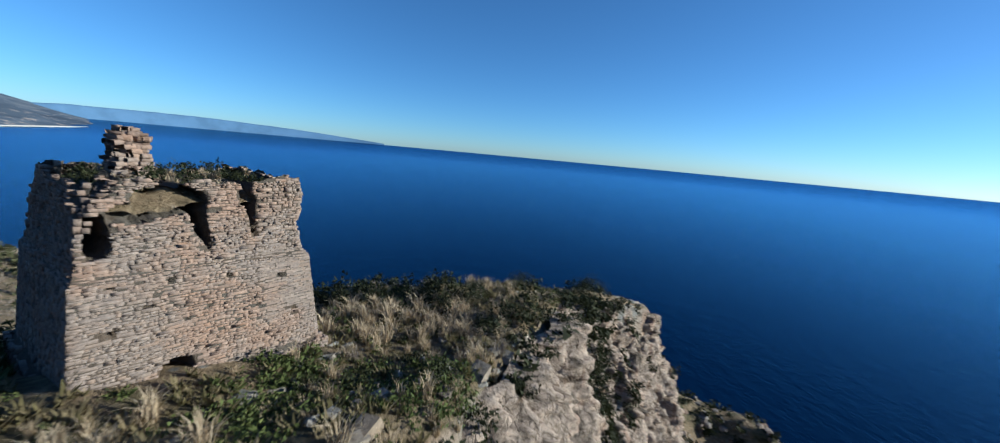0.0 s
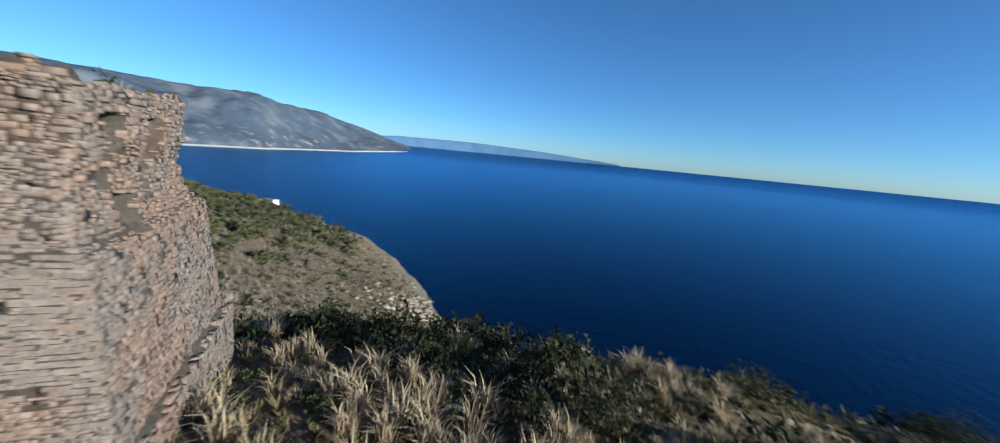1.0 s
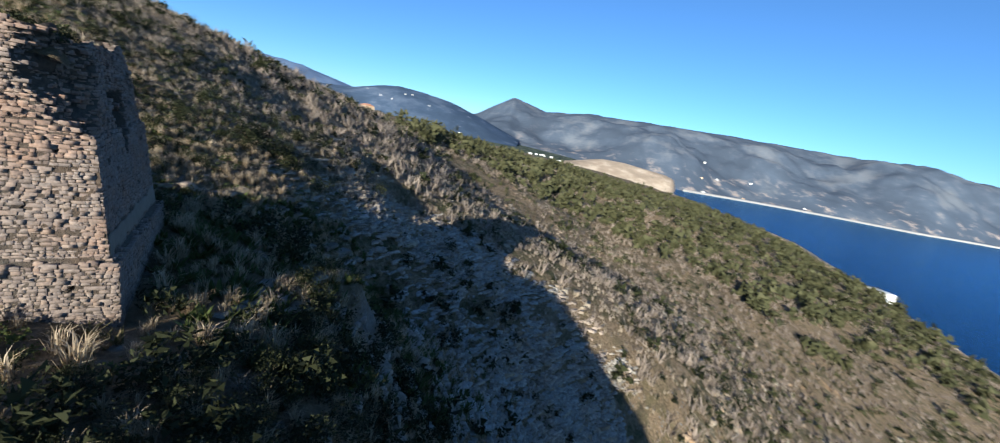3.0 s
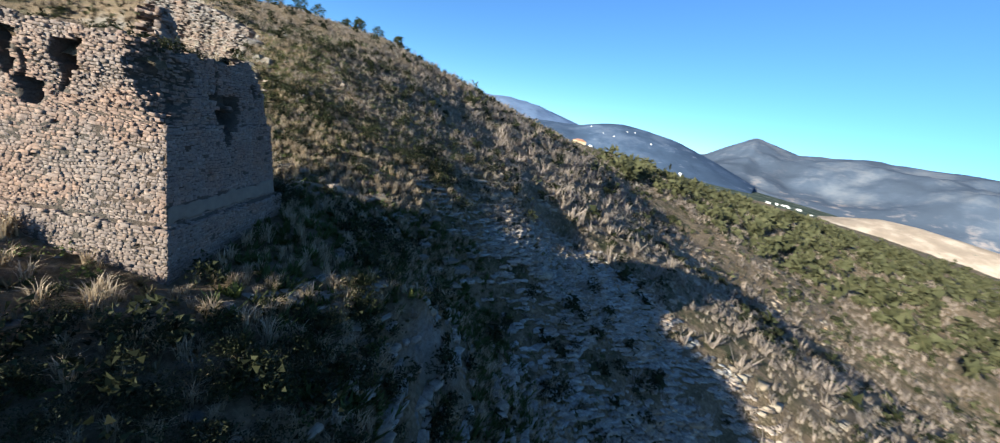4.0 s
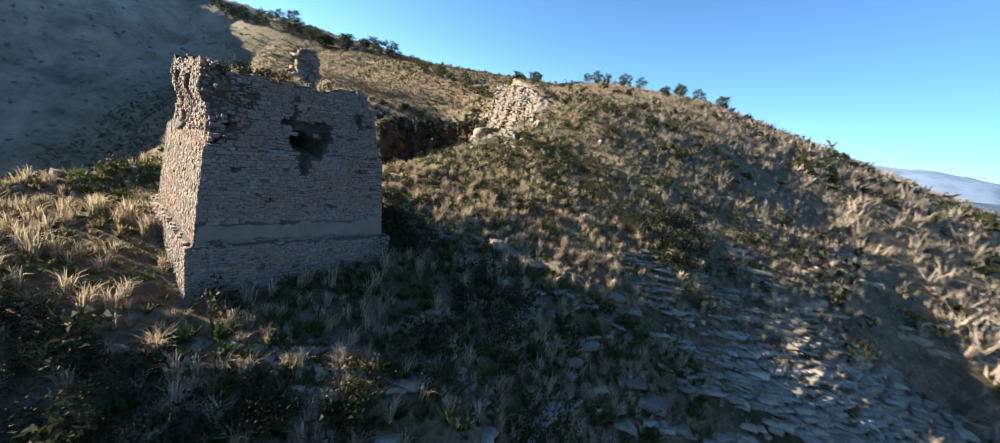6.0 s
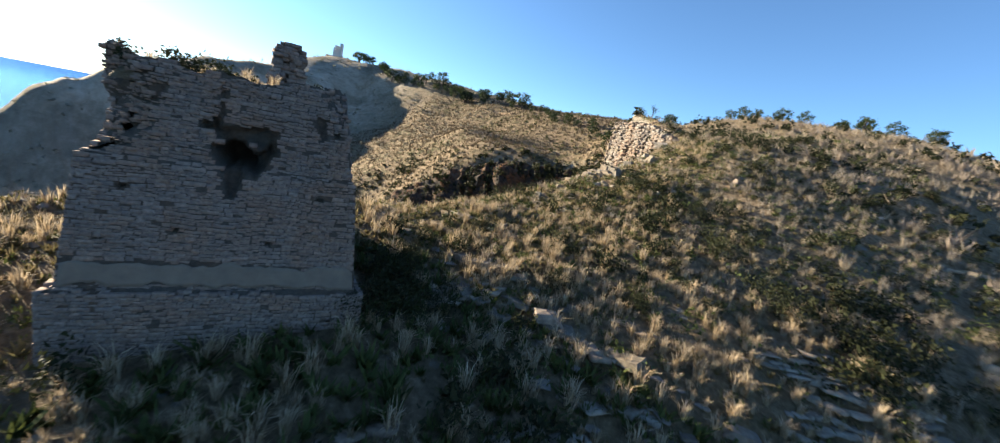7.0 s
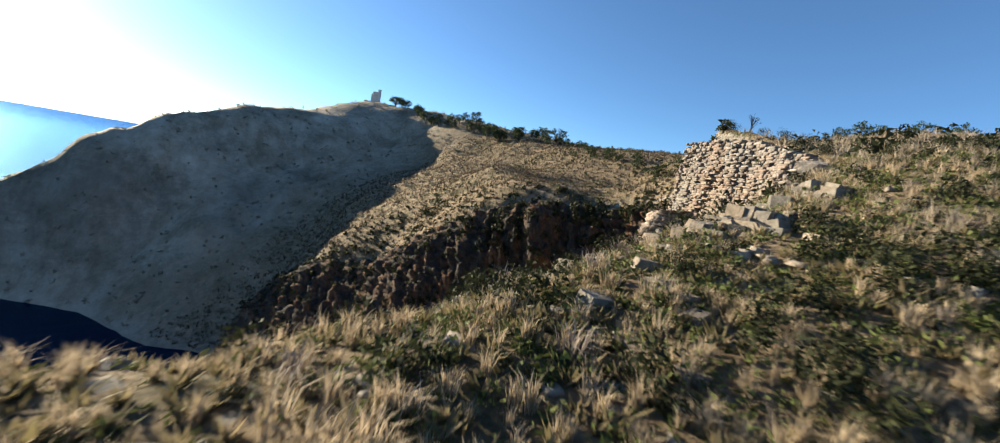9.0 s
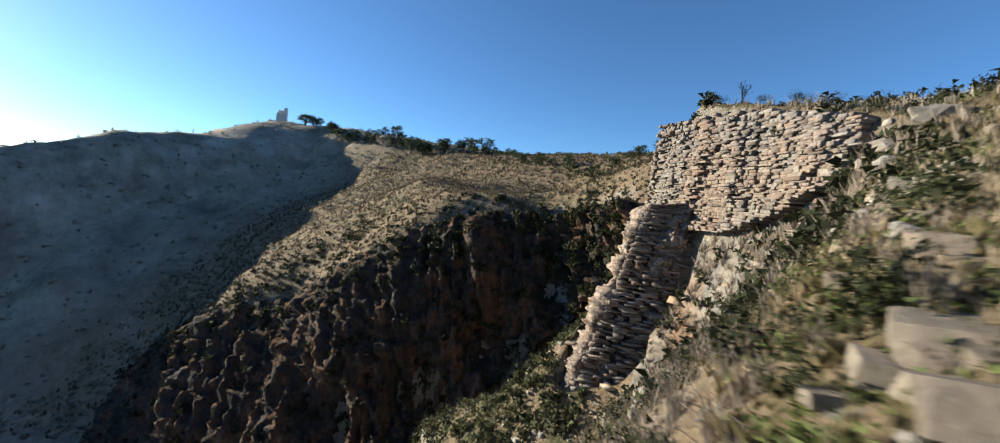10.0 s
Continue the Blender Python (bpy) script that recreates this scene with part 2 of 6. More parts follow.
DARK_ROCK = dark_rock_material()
SPUR_SCRUB = leaf_material("brown_scrub", [(0.05, 0.042, 0.028), (0.11, 0.082, 0.056), (0.19, 0.142, 0.10)], 0.85, 0.5, 0.3)
TURF = leaf_material("short_turf", [(0.06, 0.06, 0.025), (0.14, 0.118, 0.056), (0.24, 0.19, 0.112), (0.33, 0.264, 0.17)], 0.85, 0.5, 0.4)
DRY_FAR = leaf_material("dry_grass_far", [(0.06, 0.046, 0.033), (0.105, 0.082, 0.058), (0.165, 0.13, 0.093)], 0.85, 0.5, 0.3)


def cliff_material(name, tones, dark):
    """Bare limestone: beds, upright streaks of rain and rust, dark cracks."""
    m, n, l, b = mat(name)
    geo = n.new("ShaderNodeNewGeometry")
    pos = geo.outputs["Position"]
    streak = noise_node(n, l, 0.9, 6, 0.6, pos, (1, 1, 0.18))
    beds = noise_node(n, l, 0.8, 5, 0.6, pos, (0.35, 0.35, 3.0))
    fine = noise_node(n, l, 5.0, 8, 0.7, pos)
    c = ramp(n, l, streak.outputs[0], [(0.3 + 0.12 * i, t) for i, t in enumerate(tones)])
    k = ramp(n, l, beds.outputs[0], [(0.34, dark), (0.46, (1, 1, 1)), (0.7, (1.12, 1.1, 1.05))])
    g = ramp(n, l, fine.outputs[0], [(0.28, (0.55, 0.53, 0.5)), (0.6, (1.05, 1.05, 1.05))])
    col = mix(n, l, 1.0, mix(n, l, 1.0, c.outputs[0], k.outputs[0], "MULTIPLY"), g.outputs[0], "MULTIPLY")
    # cracks drawn as dark lines, mostly upright, standing in for their inner shadow
    warp = n.new("ShaderNodeVectorMath")
    warp.operation = "ADD"
    shake = noise_node(n, l, 1.2, 4, 0.6, pos)
    l.new(shake.outputs["Color"], warp.inputs[1])
    l.new(pos, warp.inputs[0])
    cell = noise_node(n, l, 1.3, 0, 0, warp.outputs[0], (1, 1, 0.3), "ShaderNodeTexVoronoi")
    cell.feature = "DISTANCE_TO_EDGE"
    crack = ramp(n, l, cell.outputs["Distance"], [(0.0, (0.5, 0.48, 0.46)), (0.02, (0.85, 0.85, 0.85)), (0.05, (1, 1, 1))])
    col = mix(n, l, 1.0, col, crack.outputs[0], "MULTIPLY")
    l.new(col, b.inputs["Base Color"])
    b.inputs["Roughness"].default_value = 0.95
    b.inputs["Specular IOR Level"].default_value = 0.2
    bump(n, l, b, math_node(n, l, "ADD", fine.outputs[0], math_node(n, l, "ADD", beds.outputs[0], crack.outputs[0])), 1.0, 0.2)
    return m


CLIFF = cliff_material("bare_cliff", [(0.091, 0.078, 0.0647), (0.25, 0.2, 0.168), (0.385, 0.31, 0.26), (0.29, 0.195, 0.15), (0.45, 0.37, 0.315)], (0.374, 0.33, 0.286))

# ---- land ----
def value_noise(x, y, z, seed=0):
    """Smooth lattice noise on arrays, 0 to 1."""
    def h(i, j, k):
        q = (i * 374761393 + j * 668265263 + k * 2147483647 + seed * 974711) & 0xFFFFFFFF
        q = ((q ^ (q >> 13)) * 1274126177) & 0xFFFFFFFF
        return ((q ^ (q >> 16)) & 0xFFFFFF) / 0xFFFFFF
    xi, yi, zi = (np.floor(v).astype(np.int64) for v in (x, y, z))
    fx, fy, fz = x - xi, y - yi, z - zi
    fx, fy, fz = (f * f * (3 - 2 * f) for f in (fx, fy, fz))
    out = 0
    for dx in (0, 1):
        for dy in (0, 1):
            for dz in (0, 1):
                wgt = (fx if dx else 1 - fx) * (fy if dy else 1 - fy) * (fz if dz else 1 - fz)
                out = out + wgt * h(xi + dx, yi + dy, zi + dz)
    return out


def fbm(x, y, z, octaves=4, seed=0):
    s, a, tot = 0, 1.0, 0
    for o in range(octaves):
        s = s + a * (value_noise(x * 2 ** o, y * 2 ** o, z * 2 ** o, seed + o) - 0.5)
        tot += a
        a *= 0.55
    return s / tot * 2


# The lie of the land, landform by landform: x, y, height above the sea
PLATEAU = [
    [(-18, 4, 92.4), (-14, 5, 92.4), (-9.5, 8.2, 92.2), (-6, 11, 91.6), (-4, 16, 90.9), (-4, 21, 90.4), (-4, 26, 90.1)],
    [(-11.3, 9.4, 92.6), (-6.8, 15.3, 91.6), (-13.2, 20.2, 89.6), (-17.8, 14.1, 90.6)],
    [(-3, 13, 91.4), (0, 20, 90.2), (1.5, 26, 90.0), (5, 30.5, 88.9), (8, 34, 88.6), (13, 39, 86.6), (17, 43, 84.6)],
    [(-9, 21, 90.2), (-9, 25, 89.6), (-12, 25.5, 88.9), (-6.5, 28.4, 89.2), (-2.5, 29.5, 89.6), (3, 33, 88.9)],
]
EAST_EDGE = [(-21, -33, 99.8), (-19.8, -27, 98.9), (-17, -20, 96.0), (-14.4, -14.5, 94.7), (-12.6, -9, 93.6), (-11.6, -4, 92.8), (-9.8, 0.5, 91.6), (-6, 4, 90.9), (-2.2, 7.6, 90.7), (-0.5, 11.3, 91.0), (1.1, 16, 90.2), (3.4, 22, 89.7), (5.6, 28, 89.2), (6.0, 30.8, 88.6), (9, 32.6, 88.0), (13.5, 36.5, 86.3), (18, 41, 84.0), (20.5, 46, 81)]
EAST_FOOT = [(-16.5, -33, 91.5), (-14.2, -27, 90), (-11.8, -20, 89.2), (-10, -14, 88.6), (-8.4, -8, 86.5), (-6.4, -3, 84), (-3.8, 0.5, 81), (-0.8, 3, 78), (2.6, 6.5, 75), (4.2, 10.5, 74), (5.2, 15, 74), (7.0, 21.5, 75), (8.8, 27.0, 77), (8.4, 30.0, 81), (12, 29.8, 74), (17, 34, 70), (22.5, 39.5, 69), (25.5, 46, 68)]
BUTTRESS = [
    [(10, 35.5, 88.2), (14, 39.5, 86.3), (17, 44, 84)],
    [(23, 58, 66), (28, 55, 67), (36, 51, 67), (40, 47, 66)],
    [(33, 44, 56), (40, 42, 54), (48, 50, 46), (50, 56, 40)],
    [(34, 58, 56), (42, 64, 46), (50, 70, 30)],
]
EAST_FALL = [[(8, 0, 60), (14, 12, 58), (19, 24, 58), (26, 32, 58), (34, 42, 52)], [(30, 0, 22), (36, 20, 22), (44, 40, 22), (54, 58, 14)]]
NORTH_SLOPE = [
    [(-16, 27, 87.0), (-20, 23, 86.8), (-28, 21, 82), (-35, 14.5, 80.9), (-40, 15.7, 80.4), (-45.7, 22, 77.0)],
    [(-14, 33, 83), (-6, 36, 82), (3, 40, 81), (10, 44, 80), (17, 50, 74)],
    [(-24, 33, 74), (-15, 44, 68), (0, 50, 66), (14, 60, 60)],
    [(-40, 34, 66), (-34, 52, 42), (-5, 70, 32), (20, 80, 28)],
    [(-62, 46, 65.7), (-73, 56, 59.5), (-82, 74, 38), (-96, 98, 24), (-104, 125, 16), (-112, 150, 10)],
    [(-24, 20.9, 87.6), (-23, 16, 88.6), (-30, 12, 86)],
]
HILLSIDE = [
    [(-19, 11, 90.2), (-20, 5.7, 92.2), (-23, 6.5, 91), (-30, 7, 90), (-37, 4, 89.2), (-41.5, 9.6, 85.8)],
    [(-16, 2, 93.3), (-17.4, -3.4, 93.9), (-20.7, -3, 94.2), (-25, -4, 94.4), (-33, -8, 94.8), (-37, 2, 90.6), (-39.3, -8.5, 93.8)],
    [(-20.7, -8.8, 95.9), (-24, -14.5, 98.1), (-21.5, -21, 99.6), (-21, -27.5, 101), (-23.0, -33.4, 102.6)],
    ]
SLOPE_FAR = [
    [(-36, 2, 90.8), (-51, -2.5, 90.0), (-57, 1.3, 84.5), (-59, 0, 87.0), (-64, 29, 76), (-53, 14.3, 81.4)],
    [(-55, -17, 94), (-64, -14.5, 92), (-119, 7.5, 71), (-138, 33.5, 59.4), (-116, 52, 58.3)],
    [(-137, -27, 79.5), (-152, -8, 75), (-168, -60, 86), (-241, 26, 62), (-258, -50, 80.5)],
    [(-147, 91, 38), (-200, 110, 40), (-251, 43.5, 63), (-324, 112, 50), (-279, 211, 21.4), (-256, 225, 19)],
    [(-400, 150, 45), (-452, 250, 18), (-500, 180, 35), (-700, 150, 32), (-850, 240, 14), (-1000, 120, 28)],
]
RIDGE = [
    [(-32.5, -42.7, 106), (-26, -60, 110), (-26, -83, 113), (-54, -68, 112), (-87, -71, 105.5), (-128, -90, 100.5), (-170, -112, 97), (-221, -141, 95), (-300, -150, 86), (-420, -120, 74), (-620, -60, 56), (-900, -60, 44)],
    [(-60, -40, 103), (-90, -40, 98), (-130, -55, 93)],
    ]
RIDGE_EAST = [
    [(-20, -110, 114), (0, -160, 118), (20, -200, 125), (103, -241, 127), (170, -262, 140), (260, -275, 152), (345, -285, 159.5)],
    [(-100, -160, 110), (-60, -260, 118), (60, -330, 125), (330, -360, 150)],
    [(-300, -400, 80), (0, -550, 90), (330, -550, 90), (-700, -300, 60), (-1100, -400, 46), (-1200, -60, 34)],
    [(-560, -200, 62), (-800, -180, 52), (-1000, -240, 46), (-1280, -240, 40), (-1300, -480, 44)],
]
OUTCROP_BACK = [(-13.2, -54.5, 105.9), (-15.5, -50.0, 105.8), (-18.0, -46.8, 105.6), (-20.8, -43, 105.2), (-23, -39, 104.4), (-24.6, -36.0, 103.8)]
OUTCROP_BROW = [(-18, -58, 107.6), (-22, -52, 107.0), (-27, -46, 106.4), (-28, -36, 104.6)]
OUTCROP_TOP = [(-10.4, -52.5, 105.9), (-13, -48.2, 105.7), (-15.5, -45, 105.5), (-18.3, -41.6, 104.9), (-20.4, -37.8, 103.9), (-22.0, -35.0, 103.0)]
OUTCROP_FOOT = [(-9.5, -53.0, 97.0), (-11.8, -47.6, 96.5), (-14.2, -44.0, 96.0), (-16.8, -40.4, 96.2), (-18.7, -37.0, 97.6), (-20.4, -34.0, 99.4)]
GULLY = [
    [(-12.5, -32.5, 86), (-9.8, -28, 85), (-7.5, -23, 83), (-4.8, -16, 80), (-1.5, -9, 75), (4, -2, 66)],
    [(-10.2, -52, 96.7), (-10.4, -47.0, 96.6), (-11.2, -45.8, 96.7), (-12.6, -45.4, 97.0)],
    [(-4.6, -42.0, 79), (-9, -41.6, 80), (-13.2, -40.6, 84), (-15.6, -37.4, 90), (-17, -35.4, 93.5)],
    [(-2.4, -45.5, 82), (0.4, -45.5, 79.6), (3.2, -45, 75.6), (9, -45, 72.2), (13, -45, 69)],
    [(-7, -31, 78), (-2, -28, 73), (4, -22, 66), (14, -12, 48)],
    [(-3, -80, 82), (4, -62, 64), (18, -48, 42), (40, -25, 14), (66, 2, -6)],
]
SPUR = [
    [(20, -150, 100), (35, -159, 97), (60, -155, 101), (86.5, -148, 105), (73, -136.5, 103), (106, -133.5, 89), (96, -155.5, 105)],
    [(-4, -104, 100), (6, -114, 98), (20, -117, 94), (41, -113, 93), (55, -105, 87), (76, -100, 75), (101, -101, 59), (124, -92, 53), (150, -92, 38), (172, -92, 8)],
    [(-9, -92, 88), (1, -101, 80), (14, -105, 68), (29, -99, 54), (41, -86, 44), (55, -76, 34), (77, -70, 25), (100, -67, 16), (128, -69, 6), (156, -72, -2)],
    [(163, -108, 49), (184, -118, 42), (199, -141.5, 66), (185, -146.5, 76), (150, -125, 66), (125, -112, 68)],
]
HEADLAND = [
    [(340, -235, 146), (315, -185, 131), (302, -122, 113), (304, -85, 98), (307, -55, 79), (316, -26, 52), (322, -8, 25), (336, 10, 0)],
    [(202, -160, 78), (206, -108, 46), (230, -119, 50), (266, -114, 70), (244, -120, 54)],
    [(192, -61, 0), (248, -50, 0), (284, -28, 0), (306, 10, 0), (340, 24, 0)],
    [(112, -205, 108), (150, -200, 104), (200, -218, 96), (255, -228, 112)],
    [(262, -190, 104), (270, -155, 88), (272, -115, 70), (268, -75, 34), (220, -85, 22)],
    [(380, -200, 90), (372, -120, 50), (372, -50, 14), (420, -100, 0), (470, -220, 30), (520, -320, 60), (600, -300, 0)],
]
RIB_TOP = [(-8.7, -53, 97.0), (-9.2, -48, 96.8), (-9.5, -44.3, 96.6), (-11.6, -44.7, 97.0), (-13.7, -45.0, 97.4)]
RIB_FOOT = [(-6.4, -53, 77), (-5.2, -47.4, 78.5), (-4.0, -43.2, 79.4), (-8.6, -43.4, 80), (-13.2, -43.6, 82)]
GULLY_FOOT = [(x - 3, y + 5, z) for x, y, z in SPUR[2]]
SHORE = [
    [(-78, 158, -8), (-68, 172, -8), (-70, 186, -8)], [(-92, 178, -6), (-84, 186, -8), (-106, 184, -8)], [(-96, 172, -5)],
    [(48, -8, 0), (56, 20, 0), (64, 50, 0), (60, 78, 0), (35, 98, 0), (-10, 96, 0), (-50, 88, 0), (-78, 100, 0), (-86, 122, 0), (-86, 145, 0), (-90, 158, 1.5), (-76, 179, 1.5), (-104, 166, 1), (-120, 175, 0), (-150, 192, 0), (-183, 216, 0), (-256, 252, 0), (-330, 285, 0), (-460, 285, 0), (-560, 300, 0), (-860, 310, 0), (-1150, 220, 0)],
]
SEABED = [
    [(110, 0, -16), (120, 60, -16), (100, 130, -18), (0, 190, -18), (-80, 240, -18), (-256, 320, -18), (-460, 350, -18), (-860, 400, -18), (-1200, 330, -18)],
    [(170, -20, -14), (280, 40, -16), (420, 80, -18), (600, 60, -20), (650, -150, -20), (300, 300, -30), (-200, 480, -30), (-700, 520, -30), (600, 450, -30), (-1300, 480, -30)],
]
LINES = [*PLATEAU, EAST_EDGE, EAST_FOOT, *BUTTRESS, *EAST_FALL, *NORTH_SLOPE, *HILLSIDE, *SLOPE_FAR, *RIDGE, *RIDGE_EAST, OUTCROP_BACK, OUTCROP_BROW, OUTCROP_TOP, OUTCROP_FOOT, *GULLY, *SPUR, *HEADLAND, *SHORE, *SEABED]


def knots():
    seen = {}
    for line in LINES:
        for k, (x, y, z) in enumerate(line):
            seen[(round(x, 1), round(y, 1))] = z
            if k + 1 < len(line):
                x2, y2, z2 = line[k + 1]
                d = math.hypot(x2 - x, y2 - y)
                m = 2 if d < 60 else 3
                if line in (EAST_EDGE, EAST_FOOT, GULLY[1], GULLY[3], OUTCROP_TOP, OUTCROP_FOOT, SPUR[1], SPUR[2]):
                    m = 3
                for i in range(1, m):
                    f = i / m
                    seen.setdefault((round(x + (x2 - x) * f, 1), round(y + (y2 - y) * f, 1)), z + (z2 - z) * f)
    return np.array([(x, y, z) for (x, y), z in seen.items()])


KNOTS = knots()
KD = np.hypot(KNOTS[:, None, 0] - KNOTS[None, :, 0], KNOTS[:, None, 1] - KNOTS[None, :, 1])
KN = len(KNOTS)
KA = np.zeros((KN + 3, KN + 3))
KA[:KN, :KN] = KD + 0.25 * np.eye(KN)
KA[:KN, KN], KA[:KN, KN + 1:] = 1, KNOTS[:, :2] / 100
KA[KN:, :KN] = KA[:KN, KN:].T
KW = np.linalg.solve(KA, np.concatenate([KNOTS[:, 2], np.zeros(3)]))


def lie(x, y):
    """Smooth height of the land."""
    z = KW[KN] + KW[KN + 1] * x / 100 + KW[KN + 2] * y / 100
    for (px, py, _), wgt in zip(KNOTS, KW):
        z = z + wgt * np.hypot(x - px, y - py)
    return z


def axis(lo, a, b, hi, fine, grow, most):
    """Grid lines, close together between a and b and wider beyond."""
    mid = list(np.arange(a, b, fine))
    left, right, s = [], [], fine
    p = a
    while p > lo:
        s = min(s * grow, most)
        p -= s
        left.append(p)
    p, s = mid[-1], fine
    while p < hi:
        s = min(s * grow, most)
        p += s
        right.append(p)
    return np.array(left[::-1] + mid + right)


def mesh_object(name, verts, faces, material, parent=None, smooth=False):
    me = bpy.data.meshes.new(name)
    me.from_pydata(verts, [], faces)
    me.materials.append(material)
    if smooth:
        me.polygons.foreach_set("use_smooth", [True] * len(me.polygons))
    me.update()
    ob = new(name, me)
    if parent:
        ob.parent = parent
    return ob


def fast_mesh(name, co, corners, size, material, parent=None, smooth=False):
    """A mesh from arrays: co (n, 3), corners (m, size)."""
    me = bpy.data.meshes.new(name)
    me.vertices.add(len(co))
    me.vertices.foreach_set("co", np.asarray(co, dtype=np.float32).ravel())
    m = len(corners)
    me.loops.add(m * size)
    me.loops.foreach_set("vertex_index", np.asarray(corners, dtype=np.int32).ravel())
    me.polygons.add(m)
    me.polygons.foreach_set("loop_start", np.arange(0, m * size, size, dtype=np.int32))
    me.polygons.foreach_set("loop_total", np.full(m, size, dtype=np.int32))
    if smooth:
        me.polygons.foreach_set("use_smooth", np.ones(m, dtype=bool))
    me.materials.append(material)
    me.update(calc_edges=True)
    me.validate()
    ob = new(name, me)
    if parent:
        ob.parent = parent
    return ob


def land_z(x, y):
    i, j = np.searchsorted(GX, x) - 1, np.searchsorted(GY, y) - 1
    u, v = (x - GX[i]) / (GX[i + 1] - GX[i]), (y - GY[j]) / (GY[j + 1] - GY[j])
    return float((TZ[i, j] * (1 - u) + TZ[i + 1, j] * u) * (1 - v) + (TZ[i, j + 1] * (1 - u) + TZ[i + 1, j + 1] * u) * v)


def grid_faces(nx, ny):
    i, j = np.meshgrid(np.arange(nx - 1), np.arange(ny - 1), indexing="ij")
    a = (i * ny + j).ravel()
    return np.stack([a, a + ny, a + ny + 1, a + 1], 1)


GX = np.concatenate([axis(-1350, -50, 26, 27, 0.55, 1.06, 22), axis(26, 26.9, 30, 640, 0.6, 1.06, 7.5)[2:]])
GX = np.unique(np.round(GX, 3))
GX = GX[np.concatenate([[True], np.diff(GX) > 0.25])]
GY = axis(-620, -58, 52, 520, 0.55, 1.06, 12)
TX, TY = np.meshgrid(GX, GY, indexing="ij")
TZ = lie(TX, TY)
gz_x, gz_y = np.gradient(TZ, GX, GY)
SLOPE = np.hypot(gz_x, gz_y)
near = np.clip(1 - np.hypot(TX + 12, TY - 14) / 16, 0, 1)
rough = np.clip(0.5 + SLOPE * 0.7, 0.4, 2.2) * (1 - 0.75 * near)
walled = (np.hypot(TX + 15, TY - 6) < 75) | ((TX > -12) & (TX < 140) & (TY < -50) & (TY > -122))
rough = np.where(walled & (SLOPE > 0.9), 0.3, rough)
TZ = TZ + rough * (0.65 * fbm(TX / 9, TY / 9, 0 * TX, 4, 3) + 0.35 * fbm(TX / 2.2, TY / 2.2, 0 * TX, 3, 9))
TZ = TZ + np.clip((np.hypot(TX + 20, TY) - 70) / 120, 0, 1) * 5 * fbm(TX / 38, TY / 38, 0 * TX, 4, 21) * np.clip(TZ / 30, 0, 1)
far_rock = np.clip((TX - 105) / 60, 0, 1) * np.clip(TZ / 25, 0, 1)
TZ = TZ + far_rock * (12 * np.abs(fbm(TX / 48, TY / 48, 0 * TX, 4, 51)) - 2.4 + 3.5 * fbm(TX / 16, TY / 16, 0 * TX, 3, 52)) * np.clip(SLOPE * 1.4, 0.15, 1)
def resample(line, n):
    line = np.array(line, dtype=float)
    t = np.concatenate([[0], np.cumsum(np.linalg.norm(np.diff(line, axis=0), axis=1))])
    return np.stack([np.interp(np.linspace(0, t[-1], n), t, line[:, k]) for k in range(3)], 1), t[-1]


def by_vertex(line, n):
    line = np.array(line, dtype=float)
    return np.stack([np.interp(np.linspace(0, len(line) - 1, n), np.arange(len(line)), line[:, k]) for k in range(3)], 1)



def set_back(top, foot, deep, reach=0.8):
    """Keep the land behind a rock wall that stands in front of it."""
    n, m = 220, 26
    T, F = by_vertex(top, n), by_vertex(foot, n)
    v = np.linspace(0, 1, m)
    P = (T[:, None] + (F - T)[:, None] * v[None, :, None]).reshape(-1, 3)
    V = np.tile(v, n)
    lo, hi = P.min(0) - 1, P.max(0) + 1
    box = np.nonzero((TX > lo[0]) & (TX < hi[0]) & (TY > lo[1]) & (TY < hi[1]))
    for i, j in zip(*box):
        d = (P[:, 0] - TX[i, j]) ** 2 + (P[:, 1] - TY[i, j]) ** 2
        k = d.argmin()
        if d[k] < reach and V[k] > 0.03:
            TZ[i, j] = min(TZ[i, j], P[k, 2] - deep * min(1, V[k] * 11))


set_back(EAST_EDGE[7:], EAST_FOOT[7:], 6.5)
set_back(RIB_TOP, RIB_FOOT, 3.5)
set_back(OUTCROP_TOP, OUTCROP_FOOT, 2.2, 1.4)
set_back(SPUR[1], GULLY_FOOT, 3.0, 1.2)
# the outcrop's corner is no higher than its brow
corner = np.hypot(TX + 11, TY + 53) < 4.5
TZ[corner] = np.minimum(TZ[corner], 105.8)
# steep rock stands out in ledges and ribs
gz_x, gz_y = np.gradient(TZ, GX, GY)
steep = np.clip((np.hypot(gz_x, gz_y) - 0.9) / 1.2, 0, 1)
inv = 1 / np.sqrt(1 + gz_x ** 2 + gz_y ** 2)
push = steep * np.where(walled, 0.12, 1.0) * (1.5 * fbm(TX / 5, TY / 5, TZ / 7, 4, 31) + 0.5 * fbm(TX / 3, TY / 3, TZ / 0.9, 2, 41))
LAND = np.stack([TX - gz_x * inv * push, TY - gz_y * inv * push, TZ + inv * push * 0.4], -1).reshape(-1, 3)
ground = fast_mesh("ground", LAND, grid_faces(len(GX), len(GY)), 4, GROUND, smooth=True)
tagged(ground, "stony limestone headland with dry grass and cliffs", "ground", kind="structure")

